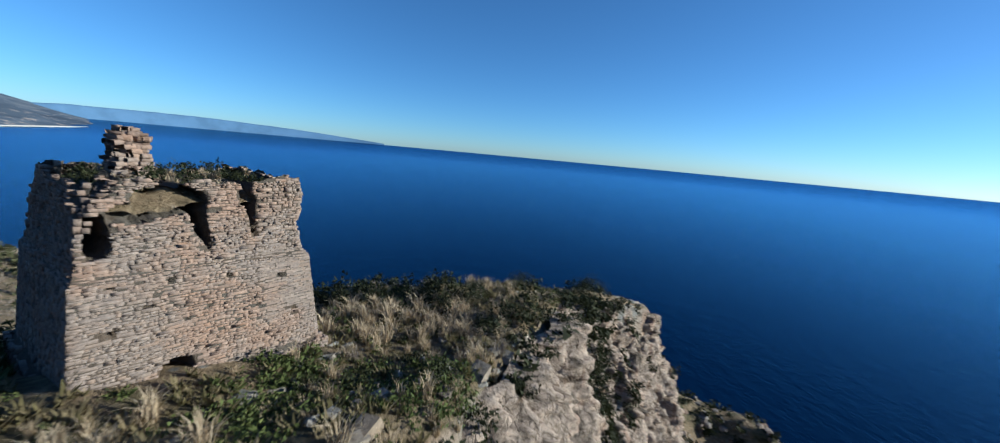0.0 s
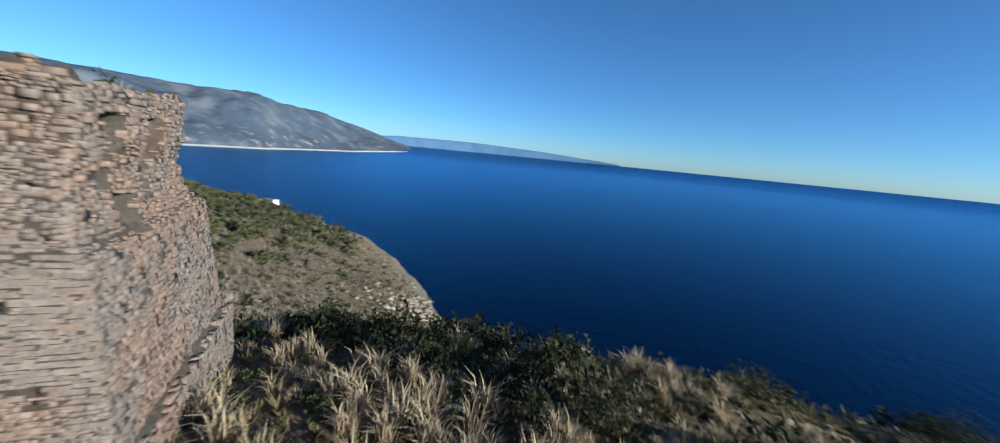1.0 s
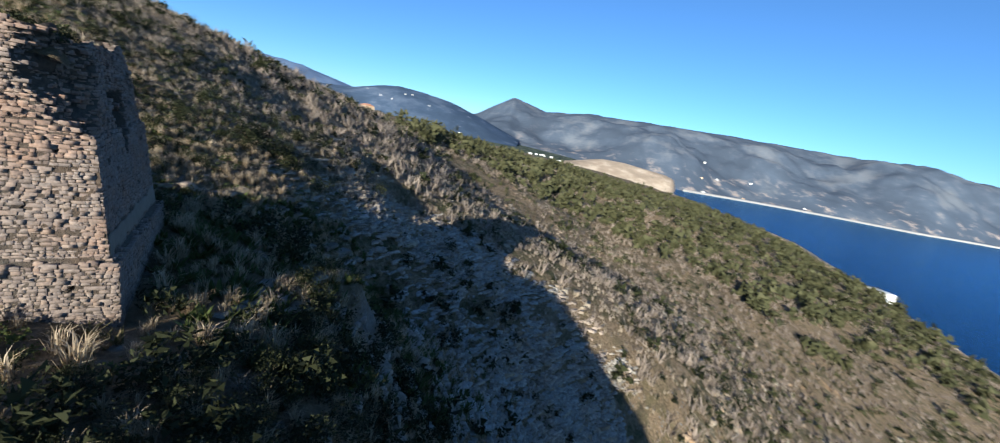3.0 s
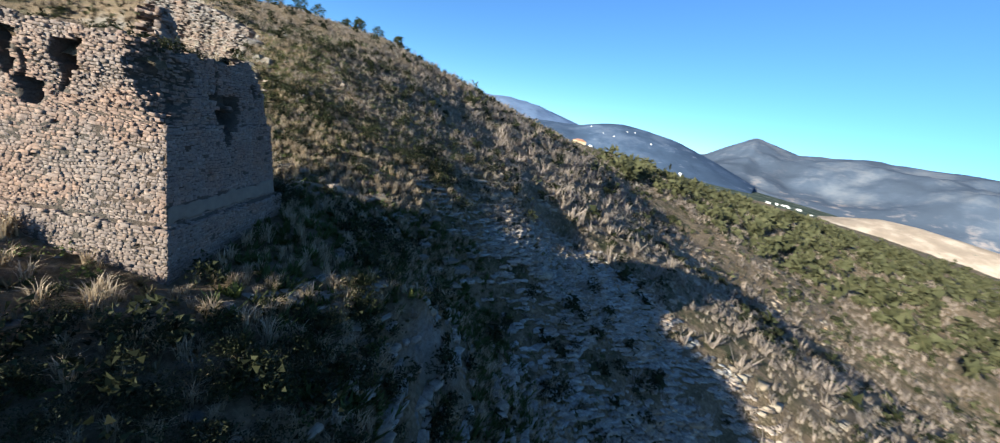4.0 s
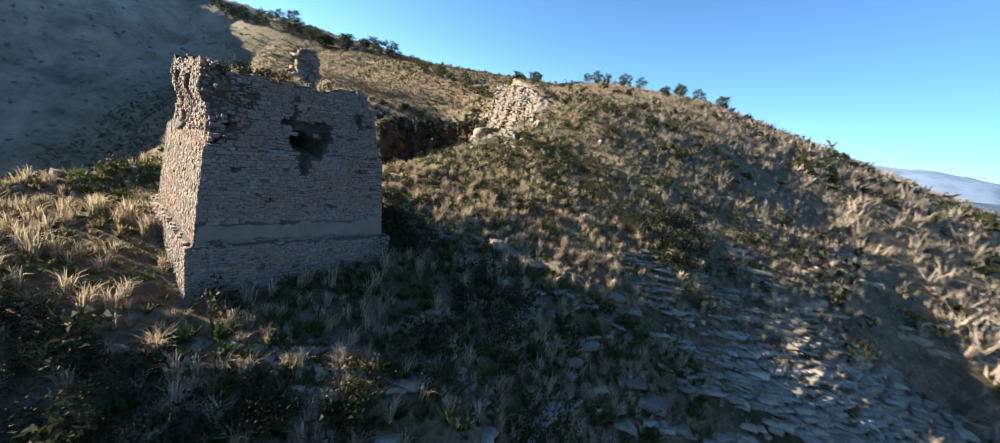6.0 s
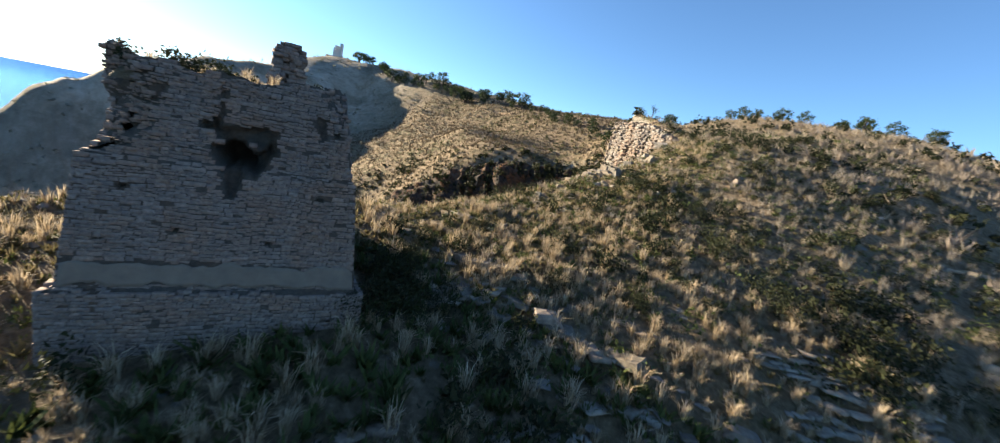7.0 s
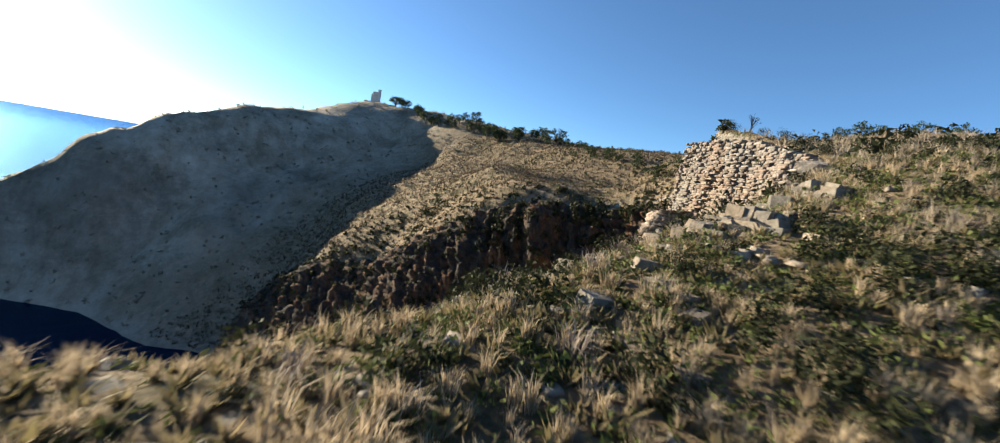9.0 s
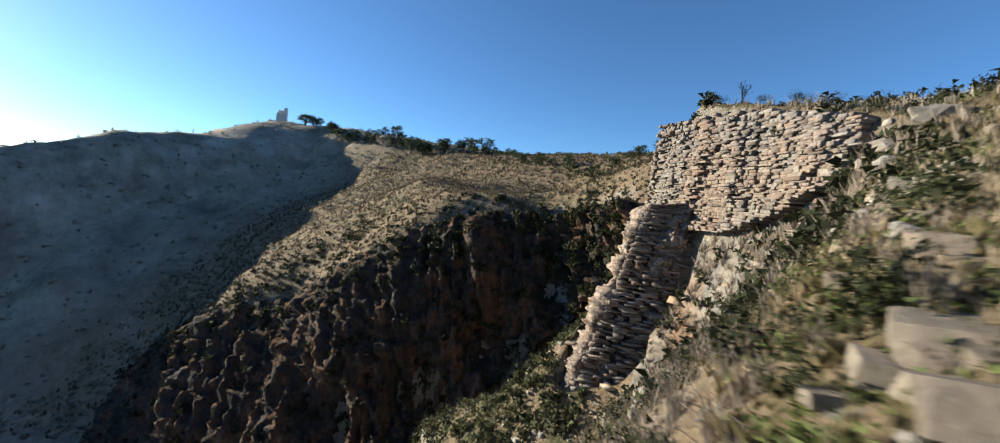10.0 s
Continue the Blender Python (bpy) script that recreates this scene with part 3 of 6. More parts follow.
# Sea, rising a little to the horizon far out
rings = [0, 60, 130, 220, 340, 500, 750, 1100, 1600, 2300, 3000, 3400, 3700, 4000, 4300, 4550, 4750, 4900]
SEG = 128
sea_co = [(0, 0, 0)]
for r in rings[1:]:
    z = 2.95e-5 * max(0, r - 3300) ** 2
    sea_co += [(r * math.cos(2 * math.pi * k / SEG), r * math.sin(2 * math.pi * k / SEG), z) for k in range(SEG)]
sea_f = [(0, 1 + k, 1 + (k + 1) % SEG) for k in range(SEG)]
for i in range(len(rings) - 2):
    o = 1 + i * SEG
    sea_f += [(o + k, o + SEG + k, o + SEG + (k + 1) % SEG, o + (k + 1) % SEG) for k in range(SEG)]
sea = mesh_object("water", sea_co, sea_f, SEA, smooth=True)
tagged(sea, "calm deep blue sea reaching the horizon", "sea", kind="structure")


# ---- far hills ----
HERE = Vector((-10, 20, 98))


def far_hill(name, label, crest, foot, material, depth, seed, bumpy=0.12, n=140, rows=22):
    """A range seen over the bay. crest: (bearing, rise in degrees); foot: (bearing, metres away, height)."""
    yaw = np.linspace(crest[0][0], crest[-1][0], n)
    rise = np.interp(yaw, [c[0] for c in crest], [c[1] for c in crest])
    far = np.interp(yaw, [c[0] for c in foot], [c[1] for c in foot])
    base = np.interp(yaw, [c[0] for c in foot], [c[2] for c in foot])
    top_d = np.minimum(far * depth, 4950)
    s = np.linspace(0, 1.35, rows)
    Y, S = np.meshgrid(yaw, s, indexing="ij")
    F, D = far[:, None], top_d[:, None]
    dist = F + (D - F) * S
    top = HERE.z + D * np.tan(np.radians(rise))[:, None]
    lift = np.where(S < 1, 1 - (1 - np.clip(S, 0, 1)) ** 1.6, 1 - (S - 1) * 0.8)
    z = base[:, None] + (top - base[:, None]) * lift
    x = HERE.x - dist * np.sin(np.radians(Y))
    y = HERE.y + dist * np.cos(np.radians(Y))
    edge = np.sin(np.clip(S, 0, 1) * math.pi) ** 0.7
    z = z + edge * bumpy * (top - base[:, None]) * (fbm(x / 420, y / 420, 0 * x, 5, seed) - 0.1)
    z = z + 0.025 * np.clip(top - base[:, None], 0, 400) * fbm(x / 90, y / 90, 0 * x, 4, seed + 5) * np.clip(S * 4, 0, 1)
    ob = fast_mesh(name, np.stack([x, y, z], -1).reshape(-1, 3), grid_faces(n, rows), 4, material, smooth=True)
    return tagged(ob, label, "hill", kind="structure")


# air haze is painted into these four as blue-grey base colours
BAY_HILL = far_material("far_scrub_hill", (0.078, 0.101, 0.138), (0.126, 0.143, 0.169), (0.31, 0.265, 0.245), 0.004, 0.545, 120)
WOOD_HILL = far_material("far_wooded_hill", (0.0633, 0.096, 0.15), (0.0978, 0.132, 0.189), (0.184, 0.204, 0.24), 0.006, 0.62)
BLUE_HILL = far_material("haze_blue_mountain", (0.15, 0.215, 0.325), (0.165, 0.235, 0.345), (0.185, 0.25, 0.35), 0.003, 0.6)
PALE_HILL = far_material("haze_pale_mountain", (0.098, 0.182, 0.305), (0.101, 0.186, 0.31), (0.101, 0.186, 0.31), 0.003, 0.6, 9999, 0.0)
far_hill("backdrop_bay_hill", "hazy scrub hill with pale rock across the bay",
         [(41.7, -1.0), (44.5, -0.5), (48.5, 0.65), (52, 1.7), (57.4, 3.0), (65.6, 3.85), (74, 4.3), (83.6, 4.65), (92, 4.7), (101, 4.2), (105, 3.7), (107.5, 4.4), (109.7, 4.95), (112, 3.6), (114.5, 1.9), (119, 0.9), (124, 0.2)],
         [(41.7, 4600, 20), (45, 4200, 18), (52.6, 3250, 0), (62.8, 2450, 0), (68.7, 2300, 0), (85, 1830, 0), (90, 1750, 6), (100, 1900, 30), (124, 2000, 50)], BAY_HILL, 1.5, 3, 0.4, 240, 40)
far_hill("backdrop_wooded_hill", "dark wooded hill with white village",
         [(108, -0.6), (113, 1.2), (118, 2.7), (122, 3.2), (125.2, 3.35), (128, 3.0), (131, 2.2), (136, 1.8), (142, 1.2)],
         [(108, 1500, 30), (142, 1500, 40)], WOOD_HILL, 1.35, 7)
far_hill("backdrop_blue_mountain", "mountain range far inland, coloured blue for haze",
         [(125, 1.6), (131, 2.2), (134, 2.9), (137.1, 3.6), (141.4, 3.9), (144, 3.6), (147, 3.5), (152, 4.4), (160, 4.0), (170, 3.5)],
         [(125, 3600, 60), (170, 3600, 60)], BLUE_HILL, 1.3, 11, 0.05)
far_hill("backdrop_pale_mountain", "mountains beyond the open sea, coloured pale for haze",
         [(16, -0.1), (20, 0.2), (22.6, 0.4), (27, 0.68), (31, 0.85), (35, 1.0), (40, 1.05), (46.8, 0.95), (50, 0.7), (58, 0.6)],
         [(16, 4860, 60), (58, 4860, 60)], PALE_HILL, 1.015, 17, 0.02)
PLAIN = far_material("far_green_plain", (0.075, 0.095, 0.075), (0.13, 0.145, 0.115), (0.20, 0.19, 0.17), 0.02, 0.6)
far_hill("backdrop_plain", "green coastal plain with scattered village houses",
         [(95.5, -2.6), (97, -2.0), (100, -1.7), (104, -1.45), (110, -1.1), (118, -0.7), (124, -0.5)],
         [(95.5, 1260, 10), (100, 1180, 22), (124, 1180, 40)], PLAIN, 1.65, 29, 0.1, 90, 16)
QUARRY = far_material("pale_quarry_rock", (0.35, 0.279, 0.215), (0.447, 0.369, 0.29), (0.194, 0.189, 0.14), 0.02, 0.60)
far_hill("backdrop_quarry_head", "pale quarried rock headland by the harbour",
         [(85.9, -3.1), (86.3, -1.9), (87.5, -1.5), (90, -1.25), (93, -0.95), (96, -1.0), (98.5, -1.6), (101, -2.2)],
         [(85.9, 1350, 0), (90, 1330, 4), (101, 1330, 30)], QUARRY, 1.12, 23, 0.2, 60, 14)
SAND = plain_material("pale_sand", (0.465, 0.435, 0.39), (0.585, 0.555, 0.51), 0.05)
by = np.linspace(42.2, 85, 90)
bd = np.interp(by, [41.7, 45, 52.6, 62.8, 68.7, 85], [4600, 4200, 3250, 2450, 2300, 1830])
bz = np.interp(by, [41.7, 45, 52.6], [20, 18, 0])
strip = [np.stack([HERE.x - (bd + o) * np.sin(np.radians(by)), HERE.y + (bd + o) * np.cos(np.radians(by)), bz + h], -1) for o, h in ((-45, -1), (-30, 4.5), (10, 6.5), (40, -3))]
beach = fast_mesh("beach", np.stack(strip, 1).reshape(-1, 3), grid_faces(90, 4), 4, SAND)
tagged(beach, "pale sandy beach along the bay", "beach", kind="structure")


# ---- ruined tower ----
def empty(name, x, y, z):
    e = new(name)
    e.matrix_basis = Matrix.Translation((x, y, z))
    return e


def child(ob, parent):
    ob.parent = parent
    ob.matrix_parent_inverse = parent.matrix_basis.inverted()
    return ob


def block(seed, chamfer=0.045, wobble=0.10, rim_at=0.36):
    """Corners of a rough stone, one across, its face towards +y; 12 corners, 9 sides."""
    r = np.random.RandomState(seed)
    rim = np.array([(-0.5, -0.5), (0.5, -0.5), (0.5, 0.5), (-0.5, 0.5)])
    rim = rim + (r.rand(4, 2) - 0.5) * wobble * 2
    c = 1 - chamfer * 2
    v = [(x, -0.5, z) for x, z in rim]
    v += [(x, rim_at + (r.rand() - 0.5) * (0.5 - rim_at) * 0.85, z) for x, z in rim]
    v += [(x * c + (r.rand() - 0.5) * 0.06, 0.5 + (r.rand() - 0.5) * (0.5 - rim_at) * 0.7, z * c + (r.rand() - 0.5) * 0.06) for x, z in rim]
    return np.array(v)


BLOCK_FACES = np.array([(0, 1, 5, 4), (1, 2, 6, 5), (2, 3, 7, 6), (3, 0, 4, 7), (4, 5, 9, 8), (5, 6, 10, 9), (6, 7, 11, 10), (7, 4, 8, 11), (8, 9, 10, 11)])
BLOCKS = [block(k, 0.016, 0.085, 0.47) for k in range(12)] + [block(k, 0.03, 0.24) for k in range(12, 24)] + [block(k, 0.04, 0.12, 0.475) for k in range(24, 36)]


def block_meshes(material, name, closed=False):
    out = []
    for v in (BLOCKS[12:] if closed else BLOCKS[:12]):
        me = bpy.data.meshes.new(name)
        f = [tuple(int(i) for i in q) for q in BLOCK_FACES]
        me.from_pydata([tuple(p) for p in v], [], f + ([(3, 2, 1, 0)] if closed else []))
        me.materials.append(material)
        out.append(me)
    return out


def joined_blocks(name, items, material, parent=None):
    """items: (4x4 array, kind of block). All in one mesh."""
    co, fa = [], []
    for k, (m, b) in enumerate(items):
        v = BLOCKS[b]
        co.append(v @ m[:3, :3].T + m[:3, 3])
        fa.append(BLOCK_FACES + 12 * k)
    ob = fast_mesh(name, np.concatenate(co), np.concatenate(fa), 4, material)
    if parent:
        child(ob, parent)
    return ob


TC = np.array([-12.27, 14.75])
TU, TV = np.array([0.794, -0.608]), np.array([0.608, 0.794])
HA, HB = 3.97, 3.84
# side, along from, along to, low, high, depth, width left at the low end, which end it narrows to
RECESSES = [
    ("se", -3.0, -2.35, 95.9, 97.3, 1.6, 0.9, 0), ("se", -2.6, -1.4, 97.0, 97.45, 0.7, 0.8, 1), ("se", -1.75, 0.06, 97.1, 98.0, 2.6, 0.9, 1), ("se", -0.7, 0.08, 95.95, 97.3, 1.6, 0.06, 1),
    ("se", 0.72, 1.5, 96.1, 98.9, 1.8, 0.06, 1), ("se", -1.45, -0.75, 91.6, 92.55, 0.9, 1.3, 0),
    ("ne", 1.5, 2.3, 96.9, 97.75, 1.1, 0.7, 0), ("ne", 1.75, 2.2, 96.1, 97.0, 0.8, 0.5, 0), ("ne", 0.75, 1.8, 95.4, 96.15, 0.9, 0.6, -1), ("ne", -0.5, 0.4, 96.7, 97.75, 1.2, 0.8, 0), ("ne", -0.3, 0.3, 95.9, 97.0, 0.8, 0.2, 1), ("ne", 1.3, 1.55, 96.2, 97.2, 0.25, 0.7, 0),
]
RECESSES += [
    ("nw", -0.9, 0.7, 95.35, 96.2, 1.0, 0.7, 0), ("nw", -0.5, 0.45, 95.4, 96.1, 2.8, 1.0, 0), ("nw", -1.25, 0.9, 96.1, 96.75, 0.55, 0.7, 0), ("nw", -0.35, 0.35, 94.5, 95.5, 0.45, 0.2, 0), ("nw", 0.2, 0.5, 96.4, 97.7, 0.16, 0.5, 0),
    ("nw", 1.6, 2.1, 97.0, 97.5, 0.2, 0.9, 0), ("nw", -2.4, -2.0, 96.6, 97.4, 0.2, 0.6, 0),
]
PUTLOGS = {"se": [(-1.08, 95.18), (-1.67, 94.48), (-2.46, 95.2), (-0.74, 93.85), (1.35, 93.7), (-0.15, 94.1), (-2.53, 93.94), (2.2, 94.7), (0.5, 95.0), (2.6, 93.3)],
           "ne": [(2.4, 94.2), (0.9, 93.6), (-0.6, 94.6), (-1.9, 93.4), (2.9, 93.0), (-2.6, 95.0), (0.2, 94.9), (-2.9, 91.0)],
           "nw": [(2.4, 94.6), (-2.3, 94.8), (1.2, 93.5), (-1.0, 93.3), (2.8, 93.2), (-2.6, 96.9), (-2.9, 90.9)], "sw": []}


def ragged(s, z, k=0):
    return 0.27 * fbm(np.asarray(s) * 2.0, np.asarray(z) * 2.0, np.zeros_like(np.asarray(s, dtype=float)) + k, 3, 77)


def profile(z):
    return np.interp(z, [88, 91.76, 91.82, 95.35, 95.5, 96.4, 98.4, 99], [0, 0.0, 0.26, 0.55, 0.68, 0.80, 0.98, 0.98])


def crown(side, s):
    """Height of the broken wall top."""
    s = np.asarray(s, dtype=float)
    t = {"se": 98.25, "ne": 98.3, "nw": 98.15, "sw": 98.2}[side] + 0.35 * fbm(s * 1.3, s * 0 + len(side), s * 0 + ord(side[1]), 4, 5)
    if side == "se":
        t = t - 0.2 * np.clip(1 - np.abs(s + 0.9) / 0.75, 0, 0.9) + 0.35 * np.clip(1 - np.abs(s - 2.5) / 0.7, 0, 1) + 0.2 * np.clip(1 - np.abs(s + 2.6) / 0.9, 0, 1)
    if side == "nw":
        t = t + 0.2 * np.clip(1 - np.abs(s - 0.5) / 0.3, 0, 1)
    return t


def recess(side, s, z):
    d = np.zeros_like(s)
    for sd, a, b, lo, hi, deep, keep, pin in RECESSES:
        if sd != side:
            continue
        f = np.clip((z - lo) / (hi - lo), 0, 1)
        mid, half = (a + b) / 2, (b - a) / 2 * (keep + (1 - keep) * f)
        mid = mid + pin * ((b - a) / 2 - half)
        jag = ragged(s, z) * np.clip(half / 0.4, 0.05, 1.25)
        inside = np.minimum(np.minimum(half - np.abs(s - mid), z - lo), hi - z) + jag
        d = np.maximum(d, deep * np.clip(inside / 0.10, 0, 1))
    for ps, pz in PUTLOGS[side]:
        d = np.maximum(d, 0.3 * ((np.abs(s - ps) < 0.075) & (np.abs(z - pz) < 0.075)))
    return d


def wall_point(side, f, z, out=0.0, dip=True):
    """f: -1 to 1 along the side. Gives local a, b and depth of recess."""
    p = profile(z)
    a_half, b_half = HA - p, HB - p
    if side in ("se", "nw"):
        s = f * b_half
        d = recess(side, s, z) if dip else 0 * s
        sign = 1 if side == "se" else -1
        a, b = sign * (a_half - d + out), s
    else:
        s = f * a_half
        d = recess(side, s, z) if dip else 0 * s
        sign = 1 if side == "ne" else -1
        a, b = s, sign * (b_half - d + out)
    # broken north corner, and worn other corners
    q = (b - a) / math.sqrt(2)
    worn = np.interp(z, [95.2, 95.5, 96.2, 97.0, 97.6, 98.3], [9, 4.15, 3.65, 3.4, 3.5, 3.55]) + 1.1 * ragged(z * 1.0, z * 1.7 + f, 3)
    cut = np.clip(q - worn, 0, None) / math.sqrt(2)
    a, b = a + cut, b - cut
    q = (a + b) / math.sqrt(2)
    worn = np.interp(z, [94.5, 95.3, 95.6, 97.5, 98.4], [9, 4.75, 4.45, 4.2, 4.35]) + 0.6 * ragged(z * 1.3, z * 0.7 + f, 8)
    cut2 = np.clip(q - worn, 0, None) / math.sqrt(2)
    a, b = a - cut2, b - cut2
    q = -(a + b) / math.sqrt(2)
    worn = np.interp(z, [94.8, 95.6, 97.0, 98.3], [9, 4.6, 4.15, 3.4]) + 0.6 * ragged(z * 1.1, z * 0.9 + f, 5)
    cut3 = np.clip(q - worn, 0, None) / math.sqrt(2)
    a, b = a + cut3, b + cut3
    q = (a - b) / math.sqrt(2)
    worn = np.interp(z, [95.4, 96.0, 97.2, 98.4], [9, 4.65, 4.1, 3.4]) + 0.6 * ragged(z * 1.2, z * 0.8 + f, 6)
    cut4 = np.clip(q - worn, 0, None) / math.sqrt(2)
    return a - cut4, b + cut4, d, cut + cut2 + cut3 + cut4, s


# how far each corner of the plan stands off the square: along a, along b
SKEW = {(1, -1): (0.2, 0.35), (1, 1): (-0.1, 0.45), (-1, 1): (0.0, 0.05), (-1, -1): (0.0, -0.2)}


def to_world(a, b, z):
    a, b = np.asarray(a, dtype=float), np.asarray(b, dtype=float)
    u, v = np.clip(a / HA, -1, 1), np.clip(b / HB, -1, 1)
    da, db = (sum((1 + i * u) * (1 + j * v) / 4 * d[k] for (i, j), d in SKEW.items()) for k in (0, 1))
    a, b = a + da, b + db + np.clip(v * 2 - 0.9, 0, 1) * np.interp(z, [95.3, 95.7, 96.7, 97.2, 98.6], [0, -0.08, -0.05, 0.38, 0.45])
    return np.stack([TC[0] + a * TU[0] + b * TV[0], TC[1] + a * TU[1] + b * TV[1], np.asarray(z) + 0 * a], -1)


tower = empty("watchtower", TC[0], TC[1], 90)
tagged(tower, "ruined square limestone watchtower with broken battered walls", "tower")
NS, NZ = 74, 84
for side in ("se", "ne", "nw", "sw"):
    fs = np.linspace(-1, 1, NS)
    if side in ("nw", "ne"):
        fs = fs[::-1]
    half = (HB if side in ("se", "nw") else HA) - 0.9
    tops = crown(side, fs * half)
    zz = 87.5 + (tops[:, None] - 87.5) * np.linspace(0, 1, NZ)[None, :]
    ff = np.repeat(fs[:, None], NZ, 1)
    a, b, d, c, s = wall_point(side, ff, zz)
    w = 0.02 * fbm(s * 6, zz * 6, 0 * s + ord(side[0]), 2, 4)
    co = to_world(a, b, zz)
    co[..., :2] += w[..., None]
    wall = fast_mesh("wall", co.reshape(-1, 3), grid_faces(NS, NZ), 4, MORTAR)
    child(wall, tower)
RN = 40
ra, rb = np.meshgrid(np.linspace(-1, 1, RN), np.linspace(-1, 1, RN), indexing="ij")
rz = 97.85 + 0.35 * fbm(ra * 4, rb * 4, 0 * ra, 4, 12) - 0.5 * np.clip(np.maximum(abs(ra), abs(rb)) * 6 - 5, 0, 1)
roof = fast_mesh("roof", to_world(ra * (HA - 1.15), rb * (HB - 1.15), rz).reshape(-1, 3), grid_faces(RN, RN), 4, GROUND, smooth=True)
child(roof, tower)

SIDES = {"se": (TU, TV), "ne": (TV, -TU), "nw": (-TU, -TV), "sw": (-TV, TU)}
rnd = random.Random(5)
near_items, far_items = [], []
for side, (nrm, along) in SIDES.items():
    tries = []
    z = 88.6
    while z < 99.2:
        h = rnd.uniform(0.045, 0.115) if side == "se" else rnd.uniform(0.10, 0.2) if side == "sw" else rnd.uniform(0.06, 0.135)
        zc = z + h / 2
        half = (HB if side in ("se", "nw") else HA) - float(profile(zc))
        s = -half + rnd.uniform(-0.05, 0.1)
        while s < half:
            n = rnd.choice((1, 1, 1, 2)) if side == "se" else rnd.choice((1, 1, 1, 2))
            w = (h / n) * rnd.choice((rnd.uniform(1.0, 2.0), rnd.uniform(1.5, 4.8 if side == "se" else 3.4))) + (0.05 if n > 1 else 0.0)
            sag = 0.2 * noise.noise(Vector((s * 0.5, zc * 0.5, ord(side[0])))) + 0.06 * noise.noise(Vector((s * 2.0, zc * 1.6, ord(side[1]))))
            cuts = sorted(rnd.uniform(0.3, 0.7) if n == 2 else (k + rnd.uniform(0.75, 1.25)) / 3 for k in range(n - 1))
            edges = [0.0, *cuts, 1.0]
            for lo, hi in zip(edges, edges[1:]):
                shift = rnd.uniform(-0.12, 0.12) * w
                sag += rnd.uniform(-0.012, 0.012)
                tries.append((s + w / 2 + shift, z + h * (lo + hi) / 2 + sag, w * rnd.uniform(1.04, 1.14), h * (hi - lo) * rnd.uniform(0.96, 1.08), half))
            s += w + rnd.uniform(0.004, 0.02)
        z += h + rnd.uniform(0.002, 0.012)
    S, Z, W, H, HALF = np.array(tries).T
    over = np.clip(np.abs(S) + W / 2 - HALF, 0, None)
    W, S = np.maximum(W - over, 0.06), S - np.sign(S) * over / 2
    F = np.clip(S / HALF, -1, 1)
    A, B, D, CUT, _ = wall_point(side, F, Z)
    D = np.maximum(D, np.maximum(wall_point(side, np.clip((S - 0.4 * W) / HALF, -1, 1), Z)[2], wall_point(side, np.clip((S + 0.4 * W) / HALF, -1, 1), Z)[2]))
    P = to_world(A, B, Z)
    high = crown(side, S)
    for k in range(len(S)):
        sc, zc, w, h = S[k], Z[k], W[k], H[k]
        band = side == "nw" and 91.95 < zc < 92.62
        if zc + h * 0.4 > high[k] or (band and rnd.random() < 0.93) or rnd.random() < (0.02 if side == "se" else 0.025) or D[k] > 0.12 or (CUT[k] > 0.08 and rnd.random() < 0.4):
            continue
        y = np.array([nrm[0], nrm[1], 0.11 if 91.8 < zc < 95.4 else 0.04])
        y /= np.linalg.norm(y)
        x = np.array([along[0], along[1], 0.0])
        zax = np.cross(x, y)
        if zax[2] < 0:
            x, zax = -x, -zax
        roll = rnd.uniform(-0.05, 0.05)
        x, zax = x * math.cos(roll) + zax * math.sin(roll), zax * math.cos(roll) - x * math.sin(roll)
        y = y + x * rnd.uniform(-0.02, 0.02) + zax * rnd.uniform(-0.04, 0.04)
        deep = 0.16
        worn = 0.5 + 0.5 * noise.noise(Vector((P[k][0] * 0.8, P[k][1] * 0.8, zc * 0.8)))
        proud = rnd.uniform(-0.008, 0.004 + 0.012 * worn) + (rnd.uniform(-0.14, 0.08) if CUT[k] > 0.02 else 0) + (rnd.uniform(0, 0.08) if zc > 95.6 and rnd.random() < 0.25 else 0)
        m = np.eye(4)
        m[:3, 0], m[:3, 1], m[:3, 2], m[:3, 3] = x * w, y * deep, zax * h, P[k] + y * (proud - deep * 0.42)
        near_face = (side == "se" and sc > 1.6 and 93.2 < zc < 98) or (side == "ne" and sc > 2.6 and 93.2 < zc < 97)
        (near_items if near_face and len(near_items) < 300 else far_items).append((m, rnd.randrange(12)))
stones = joined_blocks("masonry", far_items, STONE_JOINED, tower)
tagged(stones, kind="stuff")
STONE_MESHES = block_meshes(STONE, "stone")
for m, k in near_items:
    o = new("stone", STONE_MESHES[k])
    child(o, tower)
    o.matrix_basis = Matrix(m.tolist())


# bands of old plaster above the plinth
def plaster_band(side, lo, hi):
    n = 60
    fs, zs = np.meshgrid(np.linspace(-0.985, 0.985, n), np.linspace(lo, hi, 8), indexing="ij")
    zs = zs + (0.24 * fbm(fs * 7, zs * 2, 0 * fs + ord(side[1]), 4, 15)) * (np.abs(zs - (lo + hi) / 2) / ((hi - lo) / 2))
    a, b, d, c, s = wall_point(side, fs if side == "sw" or side == "se" else fs[::-1], zs, 0.03, False)
    ob = fast_mesh("plaster_band", to_world(a, b, zs).reshape(-1, 3), grid_faces(n, 8), 4, PLASTER)
    sol = ob.modifiers.new("thick", "SOLIDIFY")
    sol.thickness = 0.05
    return child(ob, tower)


plaster_band("nw", 91.95, 92.6)

